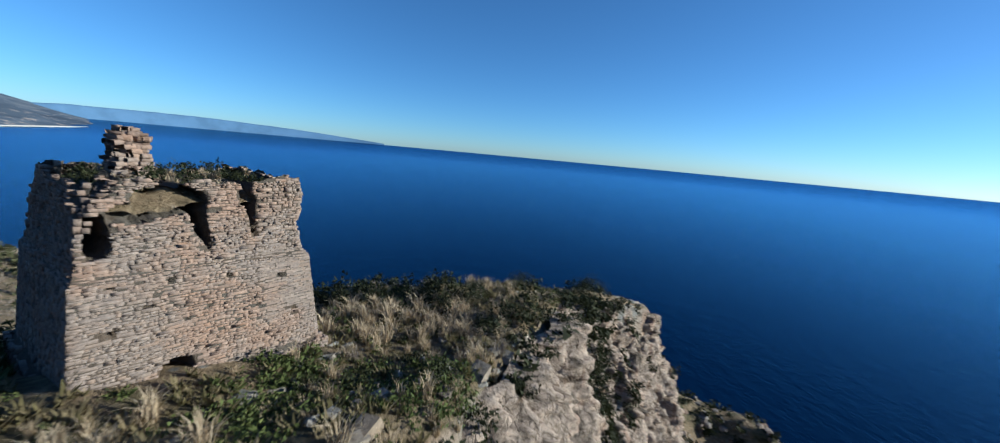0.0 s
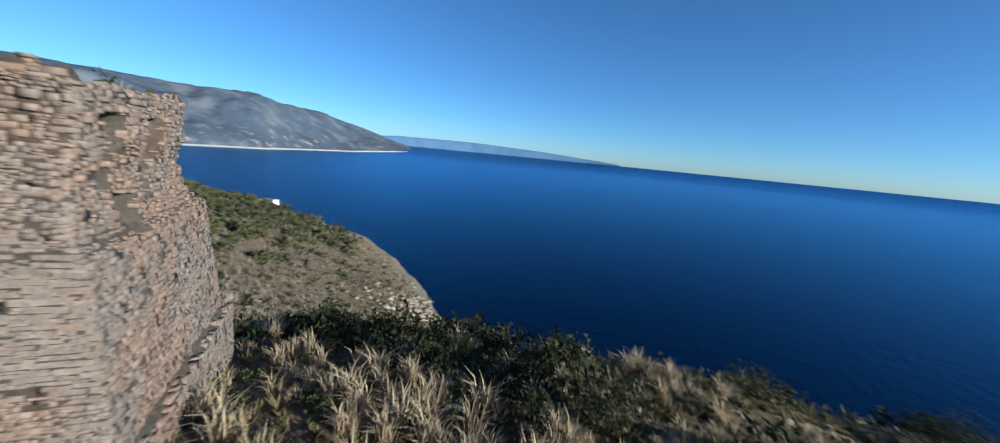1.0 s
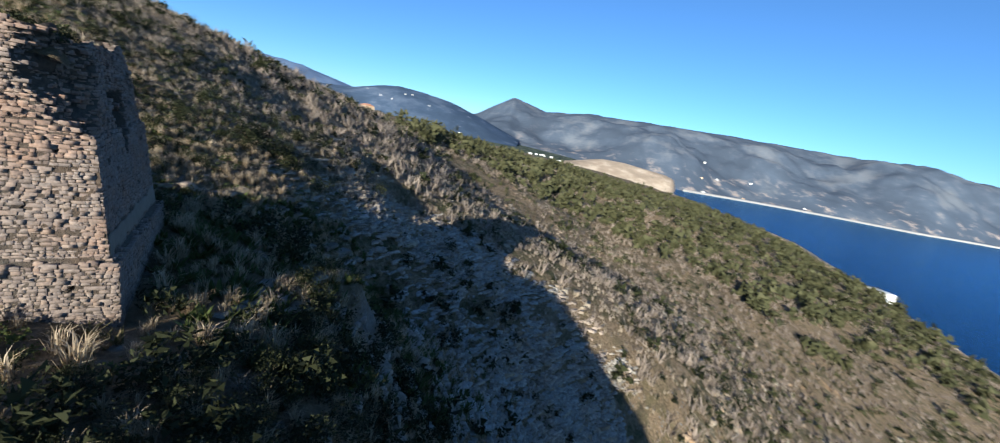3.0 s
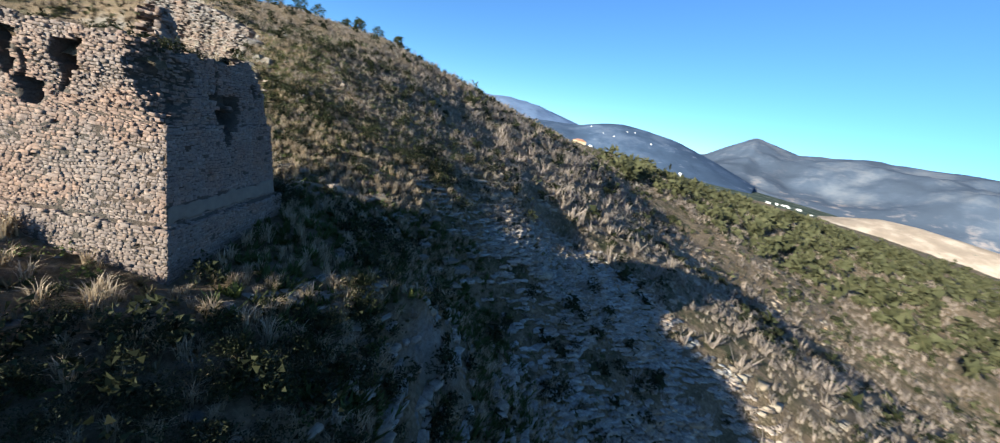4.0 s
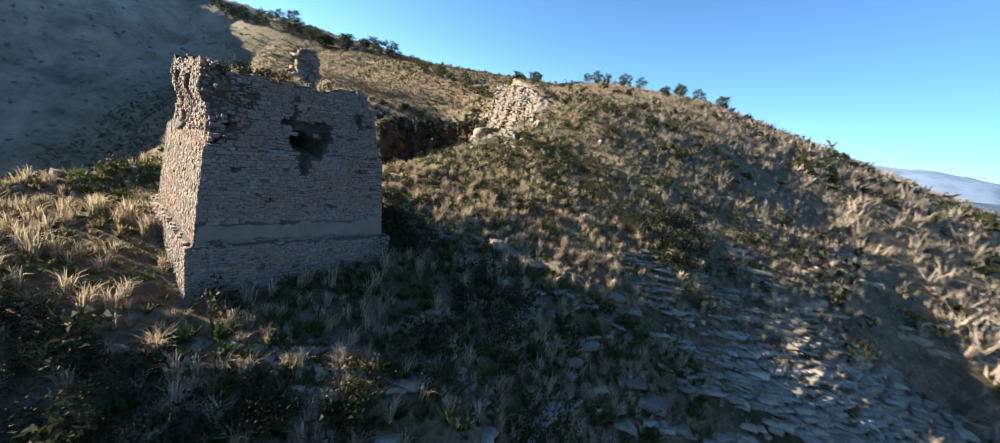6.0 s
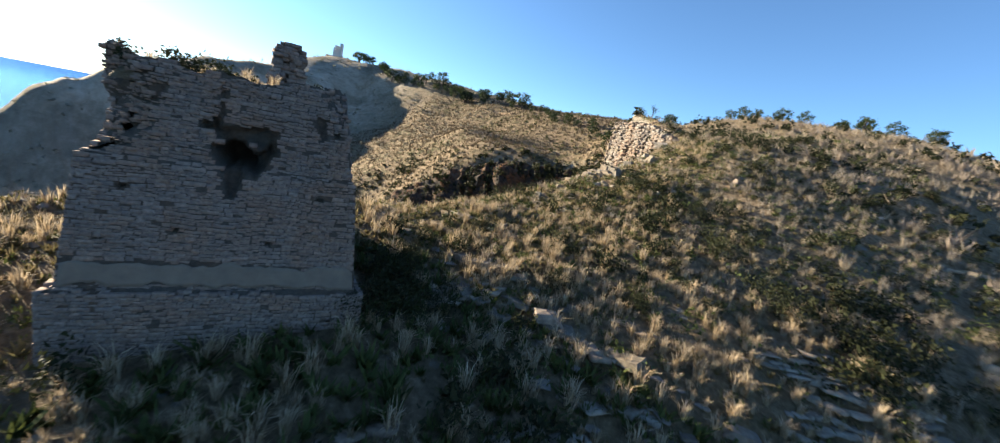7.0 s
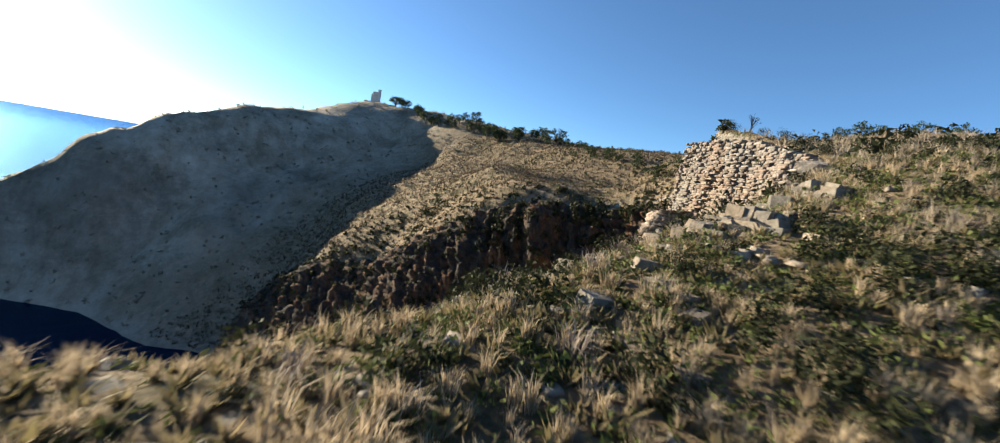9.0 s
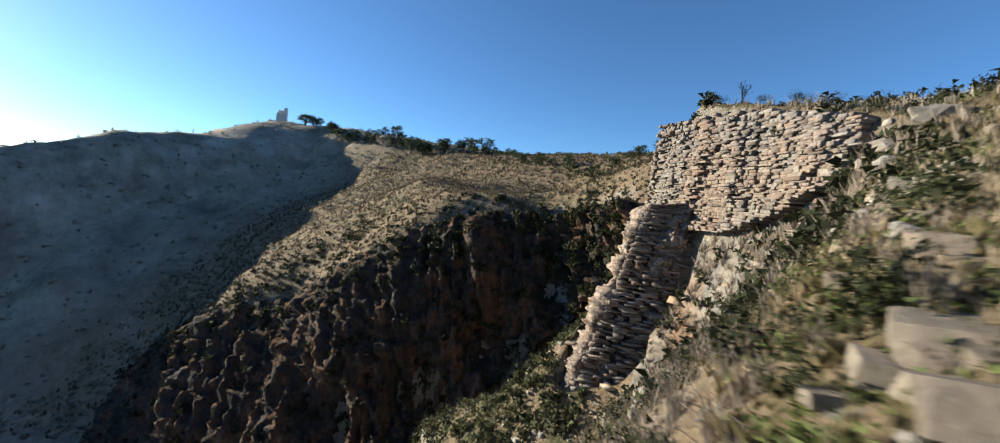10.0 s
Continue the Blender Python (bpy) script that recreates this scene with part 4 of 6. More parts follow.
# stump of a turret on the roof
stump = []
for k in range(13):
    zc = 98.0 + k * 0.14
    hw = [0.62, 0.6, 0.58, 0.55, 0.5, 0.5, 0.46, 0.44, 0.46, 0.5, 0.48, 0.42, 0.3][k]
    for i in range(5):
        for j in range(4):
            if k in (8, 9) and i in (1, 2) and j > 1:
                continue
            if rnd.random() < 0.2 + (0.2 if k > 10 else 0):
                continue
            a = 0.36 + (i - 2) / 2.5 * hw + rnd.uniform(-0.05, 0.05)
            b = -1.15 + (j - 1.5) / 2 * hw * 0.95 + rnd.uniform(-0.05, 0.05)
            p = to_world(a, b, zc)
            ang = rnd.uniform(-0.6, 0.6) + rnd.choice([0, 0, math.pi / 2, math.pi])
            m = np.array(Matrix.Translation(p) @ Matrix.Rotation(ang - 0.65, 4, "Z") @ Matrix.Rotation(rnd.uniform(-0.15, 0.15), 4, "X") @ Matrix.Diagonal((hw * rnd.uniform(0.4, 0.85), hw * rnd.uniform(0.45, 0.8), rnd.uniform(0.09, 0.2), 1)))
            stump.append((m, rnd.randrange(12)))
turret = joined_blocks("turret_stump", stump, STONE_JOINED, tower)


# ---- scattering over the land ----
QUADS = grid_faces(len(GX), len(GY))
CO4 = LAND[QUADS]
CELL_MID = CO4.mean(1)
CROSS = np.cross(CO4[:, 2] - CO4[:, 0], CO4[:, 3] - CO4[:, 1])
CELL_AREA = np.linalg.norm(CROSS, axis=1) / 2
CELL_N = CROSS / (2 * CELL_AREA[:, None] + 1e-9)
CX, CY, CZ = CELL_MID.T
FLAT = CELL_N[:, 2]
AROUND = np.hypot(CX + 15, CY - 6)
ON_TOWER = (np.abs((CX - TC[0]) * TU[0] + (CY - TC[1]) * TU[1]) < 4.2) & (np.abs((CX - TC[0]) * TV[0] + (CY - TC[1]) * TV[1]) < 4.1)
PATCH_A = fbm(CX / 7, CY / 7, 0 * CX, 3, 101)
PATCH_B = fbm(CX / 11, CY / 11, 0 * CX, 3, 202)
PATCH_C = fbm(CX / 30, CY / 30, 0 * CX, 3, 303)


def scatter(density, seed, cap=20000):
    """Random places with the given number per square metre, cell by cell."""
    r = np.random.RandomState(seed)
    w = np.clip(density, 0, None) * CELL_AREA * (~ON_TOWER) * (CZ > 1.5)
    total = w.sum()
    n = int(min(total, cap))
    pick = r.choice(len(w), n, p=w / total)
    u, v = r.rand(n, 1), r.rand(n, 1)
    q = CO4[pick]
    p = (q[:, 0] * (1 - u) + q[:, 1] * u) * (1 - v) + (q[:, 3] * (1 - u) + q[:, 2] * u) * v
    return p, CELL_N[pick], r


def plant(name, label, category, templates, places, r, low, high, material, sink=0.05):
    """Copies of the templates (corners, triangles) at the places, in one mesh."""
    which = r.randint(0, len(templates), len(places))
    ang = r.rand(len(places)) * 2 * math.pi
    size = low + (high - low) * r.rand(len(places)) ** 1.5
    co, tr, base = [], [], 0
    for k, (tv, tf) in enumerate(templates):
        idx = np.nonzero(which == k)[0]
        if not len(idx):
            continue
        c, s = np.cos(ang[idx])[:, None], np.sin(ang[idx])[:, None]
        x = tv[None, :, 0] * c - tv[None, :, 1] * s
        y = tv[None, :, 0] * s + tv[None, :, 1] * c
        z = np.repeat(tv[None, :, 2], len(idx), 0)
        pts = np.stack([x, y, z], -1) * size[idx][:, None, None] + places[idx][:, None, :]
        pts[..., 2] -= sink * size[idx][:, None]
        m = len(tv)
        co.append(pts.reshape(-1, 3))
        tr.append((tf[None] + (np.arange(len(idx)) * m)[:, None, None]).reshape(-1, 3) + base)
        base += m * len(idx)
    ob = fast_mesh(name, np.concatenate(co), np.concatenate(tr), 3, material)
    return tagged(ob, label, category, kind="stuff")


def tuft(seed, blades, length=1.0, spread=0.55, width=0.016, bent=True):
    r = np.random.RandomState(seed)
    v, f = [], []
    for _ in range(blades):
        a = r.rand() * 2 * math.pi
        root = 0.14 * math.sqrt(r.rand())
        ra = r.rand() * 2 * math.pi
        bx, by_ = root * math.cos(ra), root * math.sin(ra)
        ln = length * (0.45 + 0.55 * r.rand())
        out = spread * (0.15 + r.rand() ** 0.8)
        dx, dy = math.cos(a), math.sin(a)
        wx, wy = -dy * width * (0.6 + 0.8 * r.rand()), dx * width * (0.6 + 0.8 * r.rand())
        n = len(v)
        if bent:
            mh, mo = ln * 0.62, out * ln * 0.38
            th, to = ln * (0.95 - 0.35 * out), out * ln
            v += [(bx - wx, by_ - wy, 0), (bx + wx, by_ + wy, 0), (bx + dx * mo - wx * 0.8, by_ + dy * mo - wy * 0.8, mh), (bx + dx * mo + wx * 0.8, by_ + dy * mo + wy * 0.8, mh), (bx + dx * to, by_ + dy * to, th)]
            f += [(n, n + 1, n + 3), (n, n + 3, n + 2), (n + 2, n + 3, n + 4)]
        else:
            v += [(bx - wx, by_ - wy, 0), (bx + wx, by_ + wy, 0), (bx + dx * out * ln * 0.8, by_ + dy * out * ln * 0.8, ln * 0.9)]
            f += [(n, n + 1, n + 2)]
    return np.array(v), np.array(f)


def shrub(seed, leaves, leaf=0.07, lobes=6, tall=0.8, open_=0.35):
    """A crown about one across: leaf triangles over uneven lobes."""
    r = np.random.RandomState(seed)
    cs = np.stack([(r.rand(lobes) - 0.5) * 0.7, (r.rand(lobes) - 0.5) * 0.7, tall * (0.25 + 0.5 * r.rand(lobes))], 1)
    rad = 0.16 + 0.2 * r.rand(lobes)
    k = r.randint(0, lobes, leaves)
    d = r.randn(leaves, 3)
    d /= np.linalg.norm(d, axis=1)[:, None]
    p = cs[k] + d * rad[k][:, None] * (1 - open_ * r.rand(leaves)[:, None] ** 2)
    p[:, 2] = np.maximum(p[:, 2], 0.02 + 0.1 * r.rand(leaves))
    a, b = r.randn(leaves, 3), r.randn(leaves, 3)
    a /= np.linalg.norm(a, axis=1)[:, None]
    b /= np.linalg.norm(b, axis=1)[:, None]
    s = leaf * (0.6 + 0.8 * r.rand(leaves))[:, None]
    v = np.stack([p - a * s * 0.5, p + a * s * 0.5, p + b * s], 1).reshape(-1, 3)
    return v, np.arange(leaves * 3).reshape(-1, 3)


def rock_mesh(seed, name, material, flat=0.7):
    bm = bmesh.new()
    bmesh.ops.create_icosphere(bm, subdivisions=2, radius=0.5)
    r = random.Random(seed)
    cuts = [(Vector((r.uniform(-1, 1), r.uniform(-1, 1), r.uniform(-1, 1))).normalized(), r.uniform(0.20, 0.36)) for _ in range(13)]
    for v in bm.verts:
        for nrm, d in cuts:
            e = v.co.dot(nrm) - d
            if e > 0:
                v.co -= nrm * e
        v.co += Vector((noise.noise(v.co * 4 + Vector((seed, 0, 0))), noise.noise(v.co * 4 + Vector((0, seed, 5))), noise.noise(v.co * 4 + Vector((9, 0, seed))))) * 0.07 + v.co * 0.12 * noise.noise(v.co * 9 + Vector((seed, 3, 1)))
        v.co.z *= flat
    me = bpy.data.meshes.new(name)
    bm.to_mesh(me)
    bm.free()
    me.materials.append(material)
    return me


CLIFF_JOINED = stone_material("cliff_limestone", [(0.31, 0.27, 0.22), (0.37, 0.33, 0.27), (0.25, 0.22, 0.185), (0.35, 0.28, 0.205), (0.22, 0.19, 0.155)], 0.5, "island")
OUTCROP_JOINED = stone_material("outcrop_limestone", [(0.185, 0.165, 0.155), (0.245, 0.22, 0.208), (0.14, 0.126, 0.12), (0.235, 0.187, 0.163), (0.10, 0.09, 0.085), (0.285, 0.258, 0.245)], 0.7, "island")
LEDGE_JOINED = stone_material("ledge_limestone", [(0.24, 0.23, 0.215), (0.36, 0.345, 0.32), (0.19, 0.18, 0.165), (0.3, 0.275, 0.24)], 0.8, "island")


def ledges(name, label, density, seed, cap, wide, thick, material, lift=0.0, row=1):
    """Bedded rock standing out of a slope, its beds lying flat."""
    p, nrm, r = scatter(density, seed, cap)
    items = []
    for q, g in zip(p, nrm):
        y = np.array([g[0], g[1], 0.0])
        if np.linalg.norm(y) < 0.05:
            y = np.array([1.0, 0.2, 0.0])
        y = y / np.linalg.norm(y)
        x = np.array([y[1], -y[0], 0.0])
        tilt = (r.rand() - 0.5) * 0.14
        at = 0.0
        for _ in range(1 + r.randint(0, row)):
            w = wide[0] + (wide[1] - wide[0]) * r.rand() ** 2
            h = thick[0] + (thick[1] - thick[0]) * r.rand() ** 1.5
            c = q + x * (at + w / 2)
            at += w * 1.02
            if row > 1:
                c[2] = 0.6 * q[2] + 0.4 * land_z(c[0], c[1])
            a = (r.rand() - 0.5) * 1.1
            yy = np.array([y[0] * math.cos(a) - y[1] * math.sin(a), y[0] * math.sin(a) + y[1] * math.cos(a), 0.10])
            xx = np.array([yy[1], -yy[0], tilt])
            xx /= np.linalg.norm(xx)
            zz = np.cross(xx, yy)
            if zz[2] < 0:
                xx, zz = -xx, -zz
            m = np.eye(4)
            m[:3, 0], m[:3, 1], m[:3, 2], m[:3, 3] = xx * w, yy * (0.4 + 0.5 * w), zz * h, c + yy * (lift - 0.25 * w * r.rand()) - np.array([0, 0, 0.25 * h])
            items.append((m, r.randint(12, 24)))
    ob = joined_blocks(name, items, material)
    return tagged(ob, label, "rock", kind="stuff")


near_cliff = (AROUND < 75) & (FLAT < 0.62) & (CZ > 55)


def hashed(a, b, seed=0):
    q = (a.astype(np.int64) * 73856093 ^ b.astype(np.int64) * 19349663 ^ (seed * 83492791)) & 0xFFFFFFFF
    q = ((q ^ (q >> 13)) * 1274126177) & 0xFFFFFFFF
    return ((q ^ (q >> 16)) & 0xFFFF) / 0xFFFF


def cliff_face(name, label, top, foot, step, bed, joint, relief, ribs, seed, away, material, hollow=None, base=0.6, crest=0.10, crag=0.0):
    """A rock wall between its brow and its foot, broken along beds and joints."""
    length = resample(top, 2)[1]
    n = int(length / step)
    T, F = by_vertex(top, n), by_vertex(foot, n)
    tall = np.linalg.norm(T - F, axis=1).max()
    m = int(tall / step)
    v = np.linspace(-0.06, 1.03, m)
    P = F[:, None] + (T - F)[:, None] * v[None, :, None]
    du = np.gradient(P, axis=0)
    dv = np.gradient(P, axis=1)
    N = np.cross(du, dv)
    N /= np.linalg.norm(N, axis=2)[..., None] + 1e-9
    mid = P.mean((0, 1))
    if (N.mean((0, 1)) * (mid - np.array(away)))[:2].sum() < 0:
        N = -N
    U = np.linspace(0, length, n)[:, None] + 0 * v[None]
    z = P[..., 2]
    zb = z + 0.9 * bed * fbm(U / (8 * bed), z / (8 * bed), 0 * U, 3, seed) + 0.08 * U * bed
    layer = np.floor(zb / bed + 0.35 * np.sin(zb / bed * 1.7))
    wide = joint * (0.6 + 0.9 * hashed(layer, layer * 0, seed + 1))
    col = np.floor((U + hashed(layer, layer * 0 + 7, seed) * joint * 3 + 0.25 * joint * fbm(U / joint, z / joint, 0 * U, 2, seed + 4)) / wide)
    d = relief * hashed(layer, col, seed + 2) + 0.5 * relief * hashed(np.floor(layer / 3), np.floor(col / 2), seed + 3)
    d = d + ribs * fbm(U / (6 * joint), z / (15 * joint), 0 * U, 4, seed + 8) + 0.5 * relief * fbm(U / joint * 1.5, z / bed, 0 * U, 3, seed + 9)
    d = d + crag * (fbm(P[..., 0] / 9, P[..., 1] / 9, z / 6, 4, seed + 12) + 0.45 * np.abs(fbm(P[..., 0] / 3, P[..., 1] / 3, z / 2.4, 3, seed + 15)))
    crack = np.exp(-(fbm(U / (2.2 * joint), z / (9 * joint), 0 * U, 3, seed + 21) / 0.022) ** 2)
    d = d - (1.1 if joint < 1 else 0.15) * relief * crack + 1.3 * relief * fbm(U / 2.0, z / 5.0, 0 * U, 3, seed + 23)
    if crag:
        d = d - 0.9 * relief * np.abs(fbm(U / 0.9, z / 3.2, 0 * U, 3, seed + 31)) + 0.35 * relief * hashed(np.floor(zb / bed * 2.3), np.floor(U / (0.55 * joint) + 3 * hashed(np.floor(zb / bed * 2.3), layer * 0, seed + 33)), seed + 34)
    if hollow:
        for hu, hz, su, sz, deep in hollow:
            d = d - deep * np.exp(-(((U / length - hu) / su) ** 2 + ((z - hz) / sz) ** 2) ** 2)
    fade = np.clip((1.03 - v) / crest, 0, 1)[None] ** 0.7 * np.clip(np.minimum(U, length - U) / (3 * step), 0, 1)
    if crag:
        P = P + N * (min(1.3, 1.4 * crag) * fbm(U / 3.0, 0 * U, 0 * U, 3, seed + 25))[..., None]
        fade = np.maximum(fade, 0.35 * np.clip((1.03 - v) / 0.02, 0, 1)[None])
    P = P + N * (d * fade + base * fade - 0.1)[..., None]
    ob = fast_mesh(name, P.reshape(-1, 3), grid_faces(n, m), 4, material)
    tagged(ob, label, "cliff", kind="structure")
    return P


EAST_SHEET = cliff_face("cliff_east", "pale craggy limestone sea cliff below the tower", EAST_EDGE[7:], EAST_FOOT[7:], 0.17, 0.6, 0.8, 0.7, 1.6, 3, (-15, 15, 85), CLIFF, None, 0.05, 0.04, 0.7)
near_shore = (CZ < 26) & (CX < -60) & (CX > -170) & (CY > 70) & (CY < 220) & (FLAT < 0.93)
ledges("shore_rocks", "jagged pale rocks at the water's edge", near_shore * np.where(CZ < 9, 0.25, 0.06), 7, 620, (1.2, 5.0), (0.8, 3.2), CLIFF_JOINED, 0.5)
cliff_face("cliff_outcrop", "bedded limestone cliff under the ridge brow", OUTCROP_TOP[1:], OUTCROP_FOOT[1:], 0.16, 0.30, 0.7, 0.3, 0.25, 5, (-25, -55, 95), CLIFF, None, -0.25, 0.03)
cliff_face("cliff_lower_rib", "thinly bedded limestone rib below the outcrop", RIB_TOP, RIB_FOOT, 0.18, 0.36, 1.6, 0.75, 1.3, 6, (-18, -50, 95), CLIFF, None, 0.4, 0.05, 0.8)
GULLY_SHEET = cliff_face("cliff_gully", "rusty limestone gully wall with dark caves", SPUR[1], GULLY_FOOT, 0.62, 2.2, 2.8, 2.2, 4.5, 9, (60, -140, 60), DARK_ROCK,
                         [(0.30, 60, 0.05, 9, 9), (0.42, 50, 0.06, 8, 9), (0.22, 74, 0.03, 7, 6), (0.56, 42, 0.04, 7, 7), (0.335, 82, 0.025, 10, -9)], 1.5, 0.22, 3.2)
ledges("cliff_rocks", "angular limestone blocks on the cliff faces", (near_cliff & (CX < 0)) * 0.10, 1, 300, (0.4, 1.5), (0.25, 0.7), CLIFF_JOINED)
shade_slope = (CX < -14) & (CX > -60) & (CY > 2) & (CY < 45) & (FLAT < 0.93)
ledges("rock_ledges", "grey limestone ledges on the shaded slope", shade_slope * np.clip(PATCH_A + 0.15, 0, 1) * np.where(CX < -33, 5.0, 1.3), 3, 1750, (0.22, 1.15), (0.07, 0.26), LEDGE_JOINED, 0.0, 6)
SCREE_JOINED = stone_material("pale_scree", [(0.30, 0.29, 0.28), (0.42, 0.41, 0.395), (0.24, 0.23, 0.22), (0.36, 0.335, 0.305)], 0.9, "island")
scree = (CX > -62) & (CX < -34) & (CY > 6) & (CY < 40) & (FLAT > 0.3)
ledges("scree", "pale limestone scree and ledges on the shaded hillside", scree * np.clip(0.45 + PATCH_A, 0.05, 1) * 2.6, 9, 2100, (0.25, 1.15), (0.09, 0.3), SCREE_JOINED, 0.05, 4)
spit = (CX > -112) & (CX < -66) & (CY > 148) & (CY < 192) & (CZ < 14)
ledges("shore_rocks", "jagged pale rocks on the low spit", spit * 0.5, 10, 300, (0.8, 3.6), (0.6, 2.0), CLIFF_JOINED, 0.1)
point = (CX > 19) & (CX < 62) & (CY > 41) & (CY < 78) & (CZ > 40)
# the point's shade is put into a darker rock tone
ledges("cliff_rocks", "rocks on the low point, darker toned for shade", point * 0.9, 14, 480, (0.4, 1.5), (0.3, 1.2), OUTCROP_JOINED, 0.1)
coast = (CZ < 26) & (CX < -20) & (CY > 60)
ledges("coast_rocks", "pale wave-washed rocks along the shore", coast * np.where(CZ < 12, 0.12, 0.03), 4, 2000, (0.9, 4), (0.5, 2.0), CLIFF_JOINED)
pale = (CX < -42) & (CX > -170) & (CY > -15) & (CY < 95) & (PATCH_A > 0.05)
ledges("slope_rocks", "pale limestone outcrops on the sunlit hillside", pale * 0.2, 6, 1000, (0.4, 1.9), (0.2, 0.7), CLIFF_JOINED, 0.05, 3)
brink = (AROUND < 60) & (FLAT > 0.62) & (CX > -32) & ((PATCH_B > 0.12) | (CX > -8))
ledges("ground_rocks", "loose pale limestone rubble among the grass", brink * np.where((CX > -21) & (CX < -11) & (CY < -4) & (CY > -30), 1.9, 0.25), 5, 3000, (0.15, 0.7), (0.08, 0.35), LEDGE_JOINED, 0.1)

# Bedded cliff on the ridge: courses of blocks from its foot to its brow
def along_line(line, f):
    k = f * (len(line) - 1)
    i = min(int(k), len(line) - 2)
    return line[i] + (line[i + 1] - line[i]) * (k - i)


def bed_courses(top, foot, low, high, thin, wide, seed, out, dip, deep=1.8):
    """Blocks lying bed on bed over a rock wall; dip: how far the beds fall along it."""
    r = random.Random(seed)
    top, foot = np.array(top), np.array(foot)
    length = resample(top, 2)[1]
    items, z = [], low
    while z < high:
        h = r.choice((r.uniform(thin[0], 0.6 * thin[1]), r.uniform(0.5 * thin[1], thin[1])))
        bed_out = r.uniform(-0.13, 0.13)
        f = 0.0
        while f < 0.99:
            w = r.choice((r.uniform(wide[0], 0.5 * wide[1]), r.uniform(0.4 * wide[1], wide[1])))
            fc = min(1.0, f + 0.5 * w / length)
            f += (w + 0.015) / length
            t, b = along_line(top, fc), along_line(foot, fc)
            zc = z - dip * fc * length + 0.12 * noise.noise(Vector((fc * length * 0.3, z * 0.4, seed)))
            g = (zc - b[2]) / max(0.5, t[2] - b[2])
            if g > 1.04 or g < -0.08:
                continue
            p = b + (t - b) * g
            d = along_line(top, min(1, fc + 0.08)) - along_line(top, max(0, fc - 0.08))
            x = np.array([d[0], d[1], 0.0]) / np.linalg.norm(d[:2])
            y = np.array([-x[1], x[0], 0.0])
            if y @ out < 0:
                y = -y
            if np.cross(x, y)[2] < 0:
                x = -x
            u = fc * length
            fissure = abs(noise.noise(Vector((u * 0.55 + 0.25 * noise.noise(Vector((z, u, 3.0))), z * 0.10, seed + 0.5))))
            jut = (0.7 + bed_out + r.uniform(-0.12, 0.10) + 0.55 * noise.noise(Vector((u * 0.4, z * 0.12, seed))) + 0.25 * noise.noise(Vector((u * 1.5, z * 0.7, seed)))
                   - (0.45 if fissure < 0.045 else 0.0) - (0.4 if r.random() < 0.07 else 0.0) - max(0.0, fc - 0.86) * 4)
            m = np.eye(4)
            m[:3, 0], m[:3, 1], m[:3, 2], m[:3, 3] = x * w, y * deep, np.array([-dip * x[0], -dip * x[1], 1.0]) * h * 1.06, np.array([p[0], p[1], zc + h / 2]) + y * (jut - deep * 0.5)
            items.append((m, r.randrange(24, 36)))
        z += h * 0.98
    return items


ROCK_MESHES = block_meshes(CLIFF_ROCK, "rock", True)
outcrop = empty("rock_outcrop", -14, -46, 95)
tagged(outcrop, "cream bedded limestone cliff with stacked broken layers", "cliff")
rnd = random.Random(8)
bedded, rest = [], []
for item in bed_courses(OUTCROP_TOP, OUTCROP_FOOT, 94.5, 106.4, (0.10, 0.30), (0.22, 1.15), 8, np.array([0.8, 0.6, 0]), 0.03):
    (bedded if len(bedded) < 300 and item[0][2, 3] > 97 and rnd.random() < 0.35 else rest).append(item)
bedding = joined_blocks("bedding", rest, OUTCROP_JOINED, outcrop)
tagged(bedding, kind="stuff")
for m, k in bedded:
    o = new("rock", ROCK_MESHES[k - 12])
    child(o, outcrop)
    o.matrix_basis = Matrix(m.tolist())
rib = empty("rock_rib", -11, -45, 88)
tagged(rib, "dark thinly bedded limestone rib below the outcrop", "cliff")
rib_bedding = joined_blocks("bedding", bed_courses(RIB_TOP[2:], RIB_FOOT[2:], 76.0, 97.4, (0.12, 0.32), (0.5, 2.0), 12, np.array([-0.1, 1.0, 0]), -0.10, 2.4), OUTCROP_JOINED, rib)
tagged(rib_bedding, kind="stuff")
# Boulders
BOULDERS = [rock_mesh(k, "boulder", BOULDER) for k in range(8)]


def boulder(x, y, size, k, label="weathered pale limestone boulder lying on the slope", group="boulders", up=0.12, flat=1.0):
    z = float(lie(np.array([x]), np.array([y]))[0])
    i, j = np.searchsorted(GX, x) - 1, np.searchsorted(GY, y) - 1
    z = float(TZ[i:i + 2, j:j + 2].mean())
    o = new("boulder", BOULDERS[k % 8])
    o.matrix_basis = Matrix.Translation((x, y, z + size * up)) @ Matrix.Rotation(k * 1.7, 4, "Z") @ Matrix.Diagonal((size, size * 0.75, size * flat, 1))
    return tagged(o, label, "rock", group)


